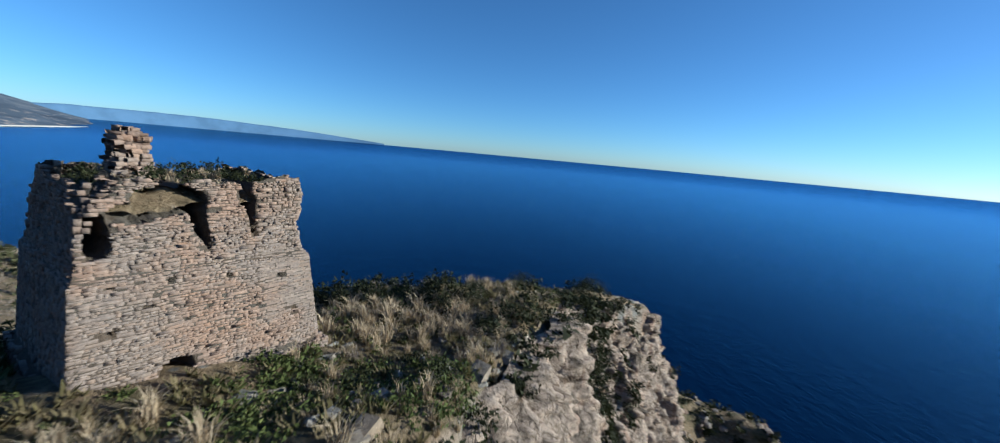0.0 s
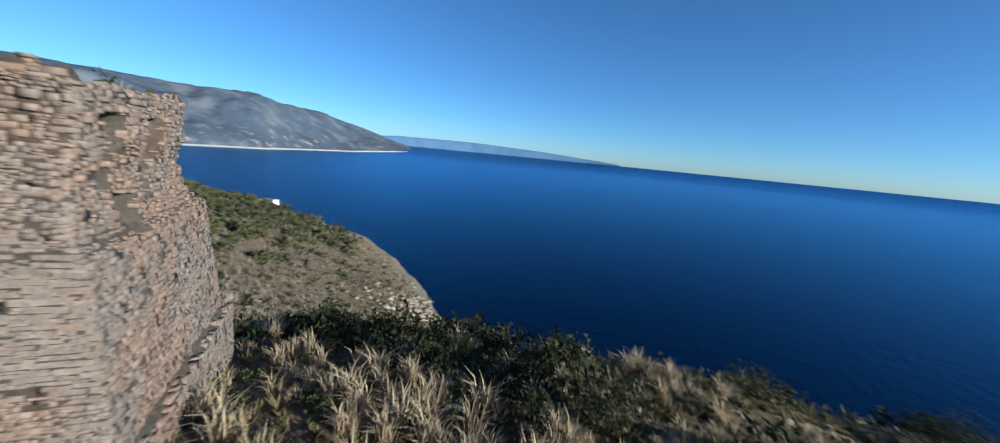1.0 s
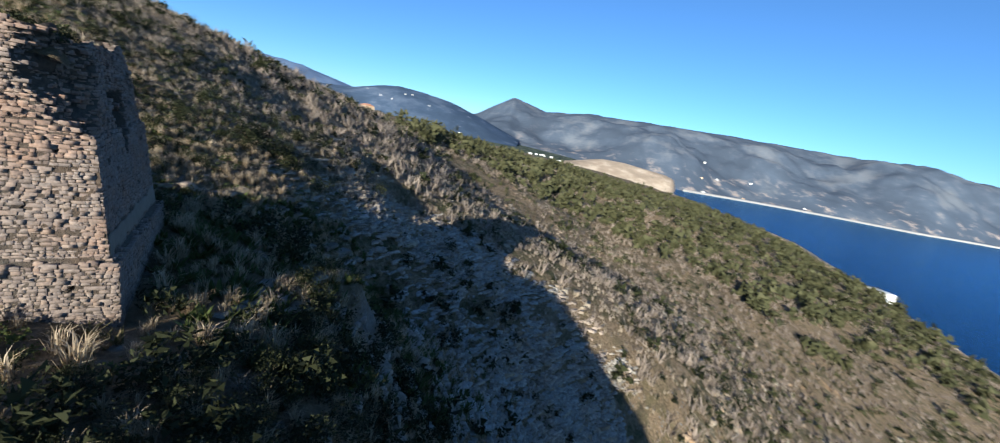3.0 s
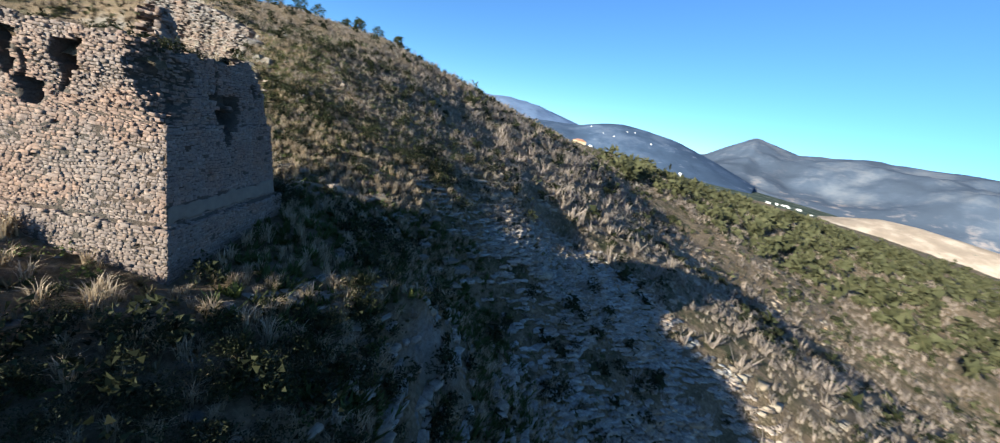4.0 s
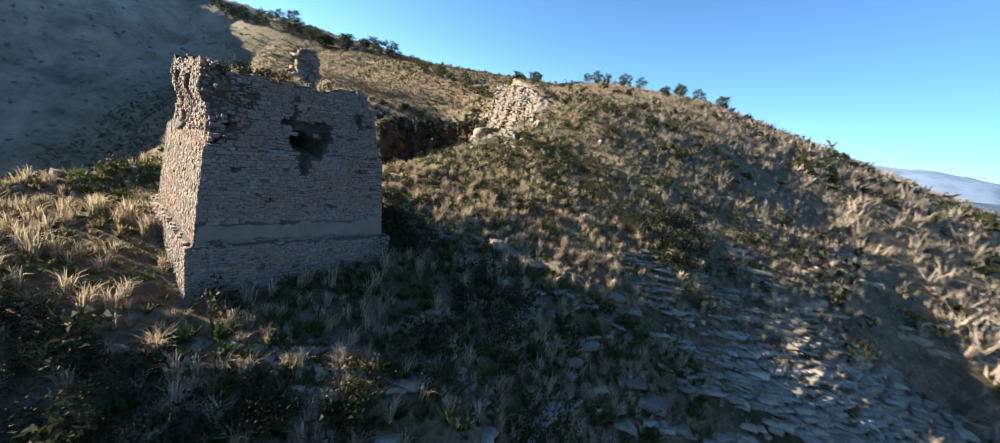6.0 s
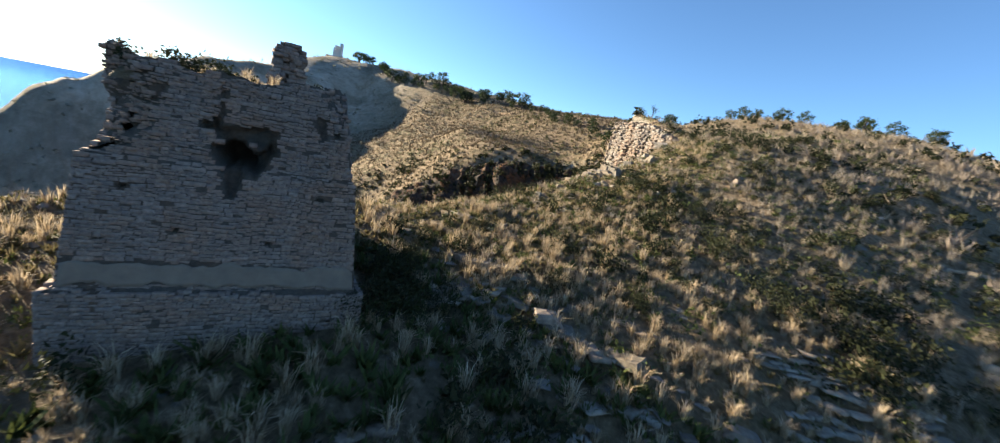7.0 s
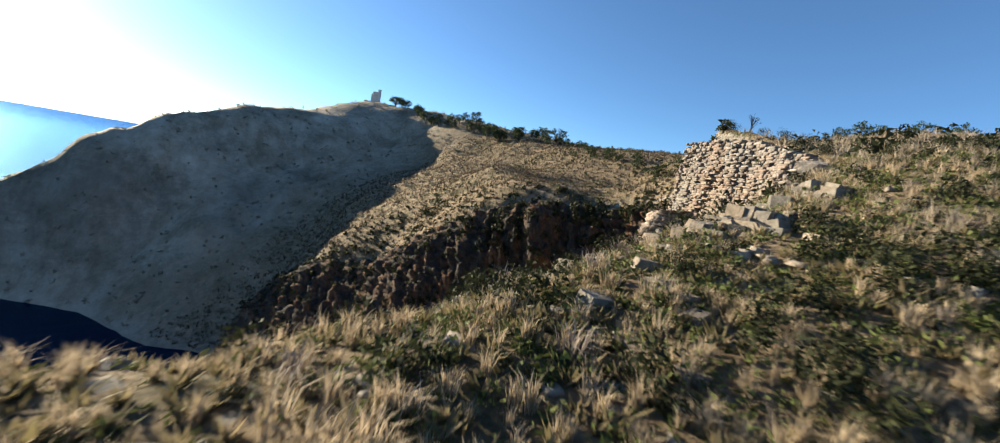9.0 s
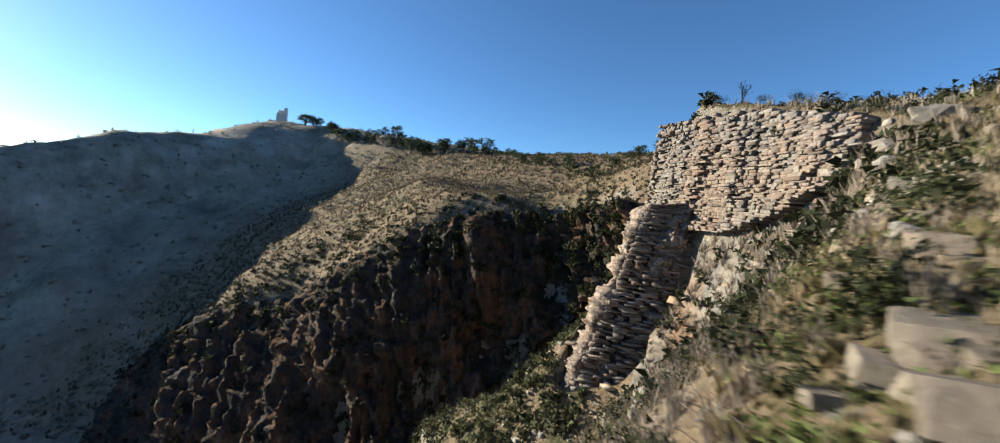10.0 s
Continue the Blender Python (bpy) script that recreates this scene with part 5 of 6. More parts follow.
boulder(-22.5, 8.1, 2.0, 0, "large smooth pale boulder on the shaded slope", "", 0.25, 0.75)
for x, y, s in ((-21.3, -32.6, 2.6), (-20.6, -30.6, 2.0), (-20.5, -28.2, 2.3), (-19.8, -26.4, 1.7), (-20.0, -33.0, 1.8)):
    boulder(x, y, s, int(x * 5 + y * 3), "big pale weathered rock at the end of the outcrop", "rocks beside the outcrop", 0.05, 0.7)
boulder(-13.9, -43.4, 1.8, 3, "big rounded grey boulder under the rock outcrop")
for x, y, s in ((-2.0, 12.7, 0.9), (-3.1, 14.0, 0.7), (-1.3, 14.6, 0.6), (-4.2, 12.1, 0.6), (-2.6, 16.0, 0.7), (-5.0, 10.2, 0.6), (-0.6, 16.8, 0.8), (-3.6, 10.8, 0.8), (-1.9, 18.2, 0.5)):
    boulder(x, y, s, int(x * 7 + y * 3), "sunlit white limestone rock among herbs")
p, nrm, r = scatter(((AROUND < 45) & (FLAT > 0.7) & (CX < -6)) * 0.008, 44, 26)
for k, q in enumerate(p):
    boulder(q[0], q[1], 0.35 + 0.9 * r.rand() ** 2, k)


# rows of limestone blocks where beds break through the slope by the cliff edge
def block_row(start, end, sizes, seed, skip=0.3, label="angular cream limestone block beside the cliff edge", group="edge blocks", flat=(0.38, 0.62), name="limestone_block"):
    r = random.Random(seed)
    a, b = Vector(start), Vector(end)
    d = (b - a).normalized()
    at, ln = 0.0, (b - a).length
    while at < ln:
        w = 1.15 * r.uniform(*sizes)
        if r.random() > skip:
            x, y = a + d * (at + w / 2) + Vector((r.uniform(-0.25, 0.25), r.uniform(-0.2, 0.2)))
            h = w * r.uniform(*flat)
            o = new(name, BOULDERS[r.randrange(8)] if r.random() < 0.4 else ROCK_MESHES[r.randrange(12)])
            turn = math.atan2(d.y, d.x) + r.uniform(-0.25, 0.25)
            o.matrix_basis = (Matrix.Translation((x, y, land_z(x, y) + h * 0.3)) @ Matrix.Rotation(turn, 4, "Z") @ Matrix.Rotation(r.uniform(-0.12, 0.12), 4, "X")
                              @ Matrix.Rotation(r.uniform(-0.08, 0.08), 4, "Y") @ Matrix.Diagonal((w, w * r.uniform(0.6, 0.9), h, 1)))
            tagged(o, label, "rock", group)
        at += w * r.uniform(1.0, 1.25)


for k, (a, b, size) in enumerate([((-13.0, -8.0), (-15.2, -15.5), (0.4, 0.9)), ((-14.0, -8.5), (-16.4, -16.5), (0.5, 1.1)), ((-15.2, -8.0), (-17.4, -15.5), (0.4, 1.0)), ((-16.4, -9.5), (-19.4, -19.0), (0.5, 1.2)),
                                  ((-15.6, -17.0), (-18.6, -23.5), (0.5, 1.2)), ((-18.2, -12.0), (-21.0, -21.0), (0.4, 1.0)), ((-13.2, -5.0), (-14.2, -10.0), (0.25, 0.5)), ((-17.0, -18.0), (-20.4, -26.0), (0.5, 1.3))]):
    block_row(a, b, size, 60 + k)


def slab(x, y, size, k):
    o = new("limestone_block", ROCK_MESHES[12 + k % 12])
    o.matrix_basis = (Matrix.Translation((x, y, land_z(x, y) + 0.1 * size)) @ Matrix.Rotation(0.5 + 0.9 * math.sin(k * 2.3), 4, "Z") @ Matrix.Rotation(0.12 * math.sin(k * 1.7), 4, "X")
                      @ Matrix.Diagonal((size, size * 0.7, size * 0.42, 1)))
    return tagged(o, "angular cream limestone block beside the cliff edge", "rock", "edge blocks")


for k, (x, y, size) in enumerate(((-16.6, -8.5, 1.2), (-17.3, -7.1, 1.3), (-17.9, -6.5, 1.0), (-16.2, -5.2, 1.2), (-15.1, -8.8, 0.7), (-17.9, -12.1, 1.3), (-13.9, -10.4, 1.2), (-14.0, -9.2, 1.1), (-13.3, -10.0, 0.7), (-18.4, -5.6, 0.9), (-17.6, -4.0, 0.9), (-18.7, -3.5, 0.8), (-16.5, -15.6, 1.2), (-15.6, -12.6, 0.9), (-17.0, -10.2, 0.8))):
    slab(x, y, 0.68 * size, k)


def bedded_rock(x, y, wide, levels, turn, seed, label):
    """A low crag stepping back in broken beds, each block a piece of its own."""
    r = random.Random(seed)
    crag = empty("rock_crag", x, y, land_z(x, y))
    d, back = Vector((math.cos(turn), math.sin(turn))), Vector((-math.sin(turn), math.cos(turn)))
    for level in range(levels):
        at = -wide / 2 + r.uniform(0, 0.3) + 0.2 * level
        while at < wide / 2 - 0.15 * level:
            w = r.uniform(0.4, 1.0)
            h = r.uniform(0.3, 0.46)
            for row in range(2):
                p = Vector((x, y)) + d * (at + w / 2) + back * (0.38 * level + 0.55 * row + r.uniform(-0.12, 0.12))
                o = new("block", ROCK_MESHES[r.randrange(12)] if r.random() < 0.7 else BOULDERS[r.randrange(8)])
                child(o, crag)
                o.matrix_basis = (Matrix.Translation((p.x, p.y, land_z(x, y) - 0.1 + 0.3 * level + h * 0.3)) @ Matrix.Rotation(turn + r.uniform(-0.2, 0.2), 4, "Z")
                                  @ Matrix.Rotation(r.uniform(-0.08, 0.08), 4, "X") @ Matrix.Rotation(r.uniform(-0.08, 0.08), 4, "Y") @ Matrix.Diagonal((w * 1.08, r.uniform(0.6, 0.85), h * 1.15, 1)))
            at += w * 0.98
    return tagged(crag, label, "rock", "low crags")


bedded_rock(-18.2, -13.4, 3.0, 4, 2.6, 1, "stepped limestone crag with a shaded face")
bedded_rock(-20.8, -19.0, 2.6, 3, 2.4, 2, "broad cream limestone crag on the brow")
for k, (x, y, s) in enumerate(((-21.6, -27.0, 2.8), (-20.6, -30.0, 2.2), (-19.8, -33.0, 2.6), (-22.4, -24.2, 1.8), (-20.2, -35.6, 2.4), (-18.9, -31.2, 1.6), (-21.0, -22.0, 2.0))):
    boulder(x, y, s, k + 2, "broad cream limestone rock on the brow", "brow rocks", 0.02, 0.62)
for k, (a, b, size) in enumerate([((-3.4, 8.6), (-1.0, 12.6), (0.4, 1.0)), ((-4.6, 9.4), (-1.8, 14.0), (0.3, 0.8)), ((-1.2, 12.0), (1.0, 17.5), (0.3, 0.8)), ((0.6, 17.0), (3.6, 24.0), (0.3, 0.8)), ((5.2, 26.0), (5.6, 30.0), (0.3, 0.7))]):
    block_row(a, b, size, 80 + k, 0.35, "sunlit white limestone rock at the cliff edge", "cliff edge rocks")

for k, (a, b, size) in enumerate([((-14.8, 7.3), (-24.5, 6.3), (0.4, 1.1)), ((-15.4, 8.1), (-32.0, 7.9), (0.4, 1.2)), ((-17.5, 9.0), (-33.0, 9.3), (0.3, 1.0)), ((-23.0, 10.6), (-35.0, 11.6), (0.4, 1.3)), ((-24.5, 12.2), (-34.0, 13.6), (0.4, 1.2))]):
    block_row(a, b, size, 100 + k, 0.22, "flat grey limestone slab of a bedded strip", "bedded strip", (0.16, 0.3), "flat_rock")


# ---- plants ----
TUFTS = [tuft(k, 50, 1.0, 0.62, 0.013) for k in range(10)]
TUFTS_FEW = [tuft(400 + k, 40, 1.0, 0.6, 0.017, False) for k in range(10)]
TURFS = [tuft(300 + k, 11, 1.0, 1.3, 0.15, False) for k in range(8)]
TUFTS_MID = [tuft(20 + k, 14, 1.0, 0.75, 0.042, False) for k in range(8)]
TUFTS_FAR = [tuft(40 + k, 9, 1.0, 0.85, 0.10, False) for k in range(6)]
HERBS = [shrub(60 + k, 44, 0.14, 6, 0.35) for k in range(6)]
SHRUBS = [shrub(80 + k, 175, 0.104, 8, 0.85) for k in range(8)]
SHRUBS_MID = [shrub(100 + k, 37, 0.27, 6, 0.8) for k in range(8)]
SHRUBS_FAR = [shrub(120 + k, 12, 0.51, 5, 0.8) for k in range(6)]
TWIGS = [tuft(140 + k, 44, 1.0, 0.95, 0.013) for k in range(6)]
TWIGS_MID = [tuft(160 + k, 15, 1.0, 0.95, 0.036, False) for k in range(6)]
CROWNS = [shrub(180 + k, 28, 0.43, 7, 1.15, 0.5) for k in range(8)]

open_ground = FLAT > 0.66
lit_slope = np.clip(0.55 + 0.9 * PATCH_A, 0.05, 1.2)
east = (CX > -9) & (CY > 8)
p, n_, r = scatter((AROUND < 22) * (CY > 5) * open_ground * lit_slope * np.where(east, 1.7, 1.0), 11, 1100)
plant("dry_grass", "straw-coloured tussocks of tall dry grass", "grass", TUFTS, p, r, 0.5, 1.45, STRAW)
p, n_, r = scatter((AROUND < 22) * (CY <= 5) * open_ground * lit_slope * 1.5, 55, 900)
plant("dry_grass", "straw-coloured tussocks beside the cliff path", "grass", TUFTS, p, r, 0.35, 1.0, STRAW)
p, n_, r = scatter(((CX > -36) & (CX < -14.5) & (CY > 8.5) & (CY < 26)) * open_ground * 4.5, 56, 1600)
plant("shade_grass", "dark green grass in the shade of the tower", "grass", TURFS, p, r, 0.35, 0.9, HERB)
p, n_, r = scatter(((CX > -38) & (CX < -14) & (CY > 1) & (CY < 24)) * open_ground * np.clip(0.6 + PATCH_A, 0.15, 1) * 1.2, 59, 460)
plant("dry_grass", "pale dry tussocks on the shaded slope", "grass", TUFTS, p, r, 0.5, 1.3, STRAW)
p, n_, r = scatter((AROUND >= 20) * (AROUND < 36) * open_ground * np.clip(lit_slope, 0.2, 1.2) * np.where(CY < 8, 2.2, 1.0), 35, 5200)
plant("dry_grass", "straw-coloured tussocks of tall dry grass", "grass", TUFTS_FEW, p, r, 0.4, 1.05, OLD_STRAW)
p, n_, r = scatter((AROUND >= 34) * (AROUND < 90) * (FLAT > 0.45) * (CX < -8) * np.clip(lit_slope, 0.3, 1.2) * 1.0, 12, 12500)
plant("dry_grass", "straw-coloured grass tussocks over the hillside", "grass", TUFTS_MID, p, r, 0.45, 1.2, OLD_STRAW)
p, n_, r = scatter((AROUND >= 85) * (AROUND < 420) * (FLAT > 0.5) * (CX > -190) * (CX < 190) * np.clip(0.5 + PATCH_B, 0, 1) * 0.13, 13, 8000)
plant("dry_grass", "dry grass tussocks on the far slopes", "grass", TUFTS_FAR, p, r, 0.8, 2.0, DRY_FAR)
p, n_, r = scatter((AROUND < 34) * open_ground * np.clip(0.5 - PATCH_A, 0, 1) * np.where(east, 2.4, 1.2), 14, 2300)
plant("herbs", "low green herbs carpeting the ground", "plants", HERBS, p, r, 0.35, 1.1, HERB)
p, n_, r = scatter((AROUND < 36) * (FLAT > 0.55) * np.where(CX < -23, 1.2, np.where((CX < -8) & (CY > 12), 1.0, 5.0)), 34, 9000)
plant("turf", "short green and yellow turf between the tussocks", "grass", TURFS, p, r, 0.2, 0.6, TURF)
p, n_, r = scatter((AROUND < 38) * (FLAT > 0.4) * np.clip(0.35 - PATCH_B, 0, 1) * np.where(east, 0.22, 0.17) * np.where((CX < -17) & (CX > -33) & (CY < 8), 0.3, 1.0), 15, 290)
plant("scrub", "dark evergreen scrub on the slopes", "bush", SHRUBS, p, r, 0.6, 2.2, BUSH)
p, n_, r = scatter((AROUND >= 34) * (AROUND < 110) * (FLAT > 0.25) * np.clip(0.35 - PATCH_B, 0, 1) * 0.13, 16, 2300)
plant("scrub", "dark evergreen scrub on the hillside", "bush", SHRUBS_MID, p, r, 0.6, 1.7, BUSH)
p, n_, r = scatter((AROUND >= 110) * (AROUND < 400) * (FLAT > 0.3) * (CX > -190) * (CX < 105) * np.clip(0.4 - PATCH_B, 0, 1) * 0.09, 17, 9000)
plant("scrub", "far evergreen scrub on the hills", "bush", SHRUBS_FAR, p, r, 0.8, 2.2, WOODS)
spur_slope = (CX > -14) & (CX < 200) & (CY < -55) & (CY > -250) & (FLAT > 0.45)
p, n_, r = scatter(spur_slope * np.clip(0.7 + 0.8 * PATCH_A, 0.1, 1.2) * 0.5, 50, 6500)
plant("dry_grass", "brown dry grass on the spur slope", "grass", TUFTS_FAR, p, r, 0.9, 2.0, DRY_FAR)
p, n_, r = scatter(spur_slope * np.clip(0.8 - PATCH_A, 0, 1) * 0.65, 51, 7000)
plant("dry_twigs", "brown low scrub on the spur slope", "bush", TWIGS_MID, p, r, 1.0, 2.1, SPUR_SCRUB)
p, n_, r = scatter((AROUND < 38) * (FLAT > 0.4) * np.clip(PATCH_C + 0.25, 0, 1) * 0.12, 18, 170)
plant("dry_twigs", "leafless grey-brown scrub twigs", "bush", TWIGS, p, r, 0.5, 1.3, GREYBUSH)
grey_side = (CX < -35) & (CX > -190) & (CY < 60) & (CY > -110)
p, n_, r = scatter((AROUND >= 34) * grey_side * (FLAT > 0.4) * np.clip(PATCH_C + 0.5, 0, 1) * 0.16, 19, 5200)
plant("dry_twigs", "leafless grey scrub over the hillside", "bush", TWIGS_MID, p, r, 0.8, 1.9, GREYBUSH)
p, n_, r = scatter(((CX > -19) & (CX < -3) & (CY > 23.5) & (CY < 36)) * (FLAT > 0.3) * 0.8, 37, 150)
q, n_, r2 = scatter(((CX > -27) & (CX < -13) & (CY > 21) & (CY < 38)) * (FLAT > 0.3) * 0.5, 57, 130)
plant("scrub", "dark scrub on the steep shaded bank", "bush", SHRUBS, q, r2, 0.7, 2.0, BUSH)
plant("scrub", "dense dark scrub below the north wall", "bush", SHRUBS, p, r, 0.9, 2.2, BUSH)
p, n_, r = scatter(((CX > -20) & (CX < 2) & (CY > 19) & (CY < 31)) * open_ground * np.clip(0.6 + PATCH_A, 0.1, 1) * 1.4, 47, 330)
plant("dry_grass", "pale dry tussocks beside the tower", "grass", TUFTS, p, r, 0.5, 1.2, STRAW)
p, n_, r = scatter(((CX > -52) & (CX < -19) & (CY > 13) & (CY < 48)) * (FLAT > 0.3) * np.clip(0.6 - PATCH_A, 0, 1) * 0.2, 48, 60)
plant("scrub", "dark scrub in the shaded hollow", "bush", SHRUBS_MID, p, r, 0.9, 2.4, BUSH)
p, n_, r = scatter(((CX > -2) & (CX < 12) & (CY > 19) & (CY < 37) & (CX > 0.45 * CY - 9)) * (FLAT > 0.4) * 0.8, 52, 75)
plant("scrub", "dark scrub along the cliff brink", "bush", SHRUBS, p, r, 0.7, 1.7, BUSH)
p, n_, r = scatter(((CX > -31) & (CX < -20) & (CY > -14) & (CY < 3)) * (FLAT > 0.5) * np.clip(0.5 - PATCH_A, 0.1, 1) * 0.8, 53, 70)
plant("scrub", "dark spreading scrub above the path", "bush", SHRUBS, p, r, 0.6, 1.6, BUSH)
dark_side = (CX > -50) & (CX < -32) & (CY > -16) & (CY < 4)
p, n_, r = scatter(dark_side * (FLAT > 0.4) * np.clip(0.25 - PATCH_B - 0.5 * PATCH_A, 0, 1) * 0.8, 58, 170)
plant("scrub", "dark evergreen scrub in patches on the hillside", "bush", SHRUBS, p, r, 0.8, 2.3, BUSH)
brow_side = (CX > -46) & (CX < -23) & (CY > -46) & (CY < -5) & (FLAT > 0.4)
p, n_, r = scatter(brow_side * np.clip(0.45 - PATCH_B, 0, 1) * 0.5, 63, 220)
plant("scrub", "low dark scrub among the tussocks of the brow", "bush", SHRUBS, p, r, 0.45, 1.25, BUSH)
p, n_, r = scatter(brow_side * np.clip(0.5 + PATCH_A, 0.1, 1) * 1.1, 64, 600)
plant("herbs", "low green herbs carpeting the brow", "plants", HERBS, p, r, 0.4, 0.9, HERB)
p, n_, r = scatter(((CX > -31) & (CX < -17) & (CY > -7) & (CY < 8)) * open_ground * np.clip(0.5 + PATCH_B, 0.1, 1) * 3.0, 66, 520)
plant("dry_grass", "pale straw tussocks on the sunlit shoulder", "grass", TUFTS_FEW, p, r, 0.45, 1.0, STRAW)
# dark bushes added in a row for the shaded bank under the terrace
terrace = (np.abs((CX + 25) * 0.87 - (CY + 17.5) * 0.5 + 0.8 * PATCH_B) < 0.9) & (CX < -24.5) & (CX > -37)
p, n_, r = scatter(terrace * 1.6, 65, 40)
plant("scrub", "dark scrub standing in for the terrace edge's shade", "bush", SHRUBS, p, r, 0.6, 1.3, BUSH)
path_side = (CX < -6) & (CX > -27) & (CY < 8) & (CY > -26) & (FLAT > 0.6)
p, n_, r = scatter(path_side * np.clip(0.7 - 0.6 * PATCH_A, 0.1, 1) * 2.6, 38, 1300)
plant("herbs", "low green herbs between the tussocks", "plants", HERBS, p, r, 0.4, 1.0, HERB)
p, n_, r = scatter(path_side * (CY < 6) * 1.5, 49, 620)
plant("dry_grass", "straw tussocks along the cliff edge", "grass", TUFTS, p, r, 0.4, 1.0, STRAW)
p, n_, r = scatter(path_side * np.clip(0.4 - PATCH_B, 0, 1) * 0.35, 39, 110)
plant("scrub", "dark low scrub between the tussocks", "bush", SHRUBS, p, r, 0.5, 1.3, BUSH)
p, n_, r = scatter(((CX > -6) & (CX < 22) & (CY < -38) & (CY > -52)) * (FLAT > 0.2) * 2.6, 54, 1100)
plant("scrub", "low green scrub on the rocky rib foot", "bush", SHRUBS_MID, p, r, 0.5, 1.7, WOODS, 0.2)
embay = (CX > -22) & (CX < -11) & (CY < -22) & (CY > -43) & (FLAT < 0.85)
p, n_, r = scatter(embay * 1.6, 40, 190)
plant("scrub", "brown and green scrub under the outcrop", "bush", SHRUBS_MID, p, r, 0.6, 1.8, BUSH, 0.2)
p, n_, r = scatter(embay * 2.6, 41, 950)
plant("dry_twigs", "bare brown twigs under the outcrop", "bush", TWIGS_MID, p, r, 0.6, 1.5, GREYBUSH)
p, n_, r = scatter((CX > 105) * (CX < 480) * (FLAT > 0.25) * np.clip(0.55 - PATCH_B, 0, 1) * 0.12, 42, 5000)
plant("scrub", "scrub on the far headland, paled for haze", "bush", SHRUBS_FAR, p, r, 0.8, 2.6, HAZY)
west = (CX < -58) & (CX > -330) & (CY > -90) & (CZ > 8)
p, n_, r = scatter(west * np.clip(0.4 - PATCH_B, 0, 1) * 0.04, 43, 1100)
plant("scrub", "dark evergreen scrub on the western hillside", "bush", SHRUBS_FAR, p, r, 1.0, 2.8, BUSH)
TWIGS_FAR = [tuft(500 + k, 12, 1.0, 1.0, 0.06, False) for k in range(6)]
p, n_, r = scatter(west * np.clip(PATCH_C + 0.6, 0, 1) * 0.22, 46, 7000)
plant("dry_twigs", "leafless grey scrub on the western hillside", "bush", TWIGS_FAR, p, r, 1.2, 3.2, GREYBUSH)
woods = (CX < -130) & (CX > -950) & (CZ > 16) & (CZ < 92) & (0.7 * PATCH_C - (CX + 0.25 * CY + 165) / 70 > 0.1)
p, n_, r = scatter(woods * np.where(CX > -420, 0.07, 0.022), 20, 4300)
plant("woodland", "mixed green woodland on the lower hillside", "trees", CROWNS, p, r, 3.4, 7.5, WOODS)
rib_side = (CX > -18) & (CX < -4) & (CY < 2) & (CY > -30) & (FLAT > 0.3)
p, n_, r = scatter(rib_side * np.where(CX > -14, 1.1, 0.25) * np.where(CY > -9, 0.25, 1.0), 31, 260)
plant("dry_twigs", "bare grey twigs on the gully side", "bush", TWIGS, p, r, 0.6, 1.5, GREYBUSH)
p, n_, r = scatter(rib_side * 0.6, 32, 150)
plant("scrub", "low green scrub on the gully side", "bush", SHRUBS, p, r, 0.6, 1.6, BUSH)
p, n_, r = scatter(((CX > 5) & (CX < 130) & (CY < -40) & (CY > -120)) * (FLAT > 0.2) * 0.12, 33, 1500)
plant("gully_scrub", "dark scrub growing on the gully wall", "bush", SHRUBS_FAR, p, r, 0.8, 2.6, BUSH)

def on_sheet(P, n, seed, keep):
    """Places on a rock sheet where keep(u, v, point) allows them; u along, v up."""
    r = np.random.RandomState(seed)
    u, v = r.rand(n * 6), r.rand(n * 6)
    q = P[(u * (P.shape[0] - 1)).astype(int), (v * (P.shape[1] - 1)).astype(int)]
    return q[r.rand(n * 6) < keep(u, v, q)][:n], r


def cliff_growth(u, v, q):
    notch = np.exp(-((q[:, 0] - 6.6 - 0.3 * (88 - q[:, 2])) / 2.2) ** 2) * (q[:, 1] > 25)
    patch = np.clip(fbm(q[:, 0] / 3, q[:, 1] / 3, q[:, 2] / 4, 3, 66) - 0.12, 0, 1) * np.where(q[:, 1] > 30, 3.0, 0.8)
    return np.clip(notch + patch + 0.35 * (v > 0.955), 0, 1)


p, r = on_sheet(EAST_SHEET, 760, 21, cliff_growth)
plant("cliff_scrub", "dark bushes clinging to the cliff", "bush", SHRUBS, p[:300], r, 0.7, 2.0, BUSH, 0.25)
plant("cliff_scrub", "dark bushes clinging to the cliff", "bush", SHRUBS_MID, p[300:], r, 0.4, 1.5, BUSH, 0.25)
p, r = on_sheet(GULLY_SHEET, 1200, 22, lambda u, v, q: np.clip(0.10 + 0.9 * np.clip(v - 0.62, 0, 1) + np.clip(fbm(q[:, 0] / 14, q[:, 1] / 14, q[:, 2] / 14, 3, 67), 0, 1), 0, 1))
plant("gully_scrub", "dark scrub growing on the gully wall", "bush", SHRUBS_MID, p, r, 1.2, 3.6, BUSH, 0.3)
p, n_, r = scatter(((CX > -13) & (CX < 130) & (CY < -30) & (CY > -125)) * (FLAT < 0.75) * 0.10, 36, 700)
plant("gully_scrub", "dark scrub in the shaded gully", "bush", SHRUBS_MID, p, r, 0.8, 2.4, BUSH, 0.2)

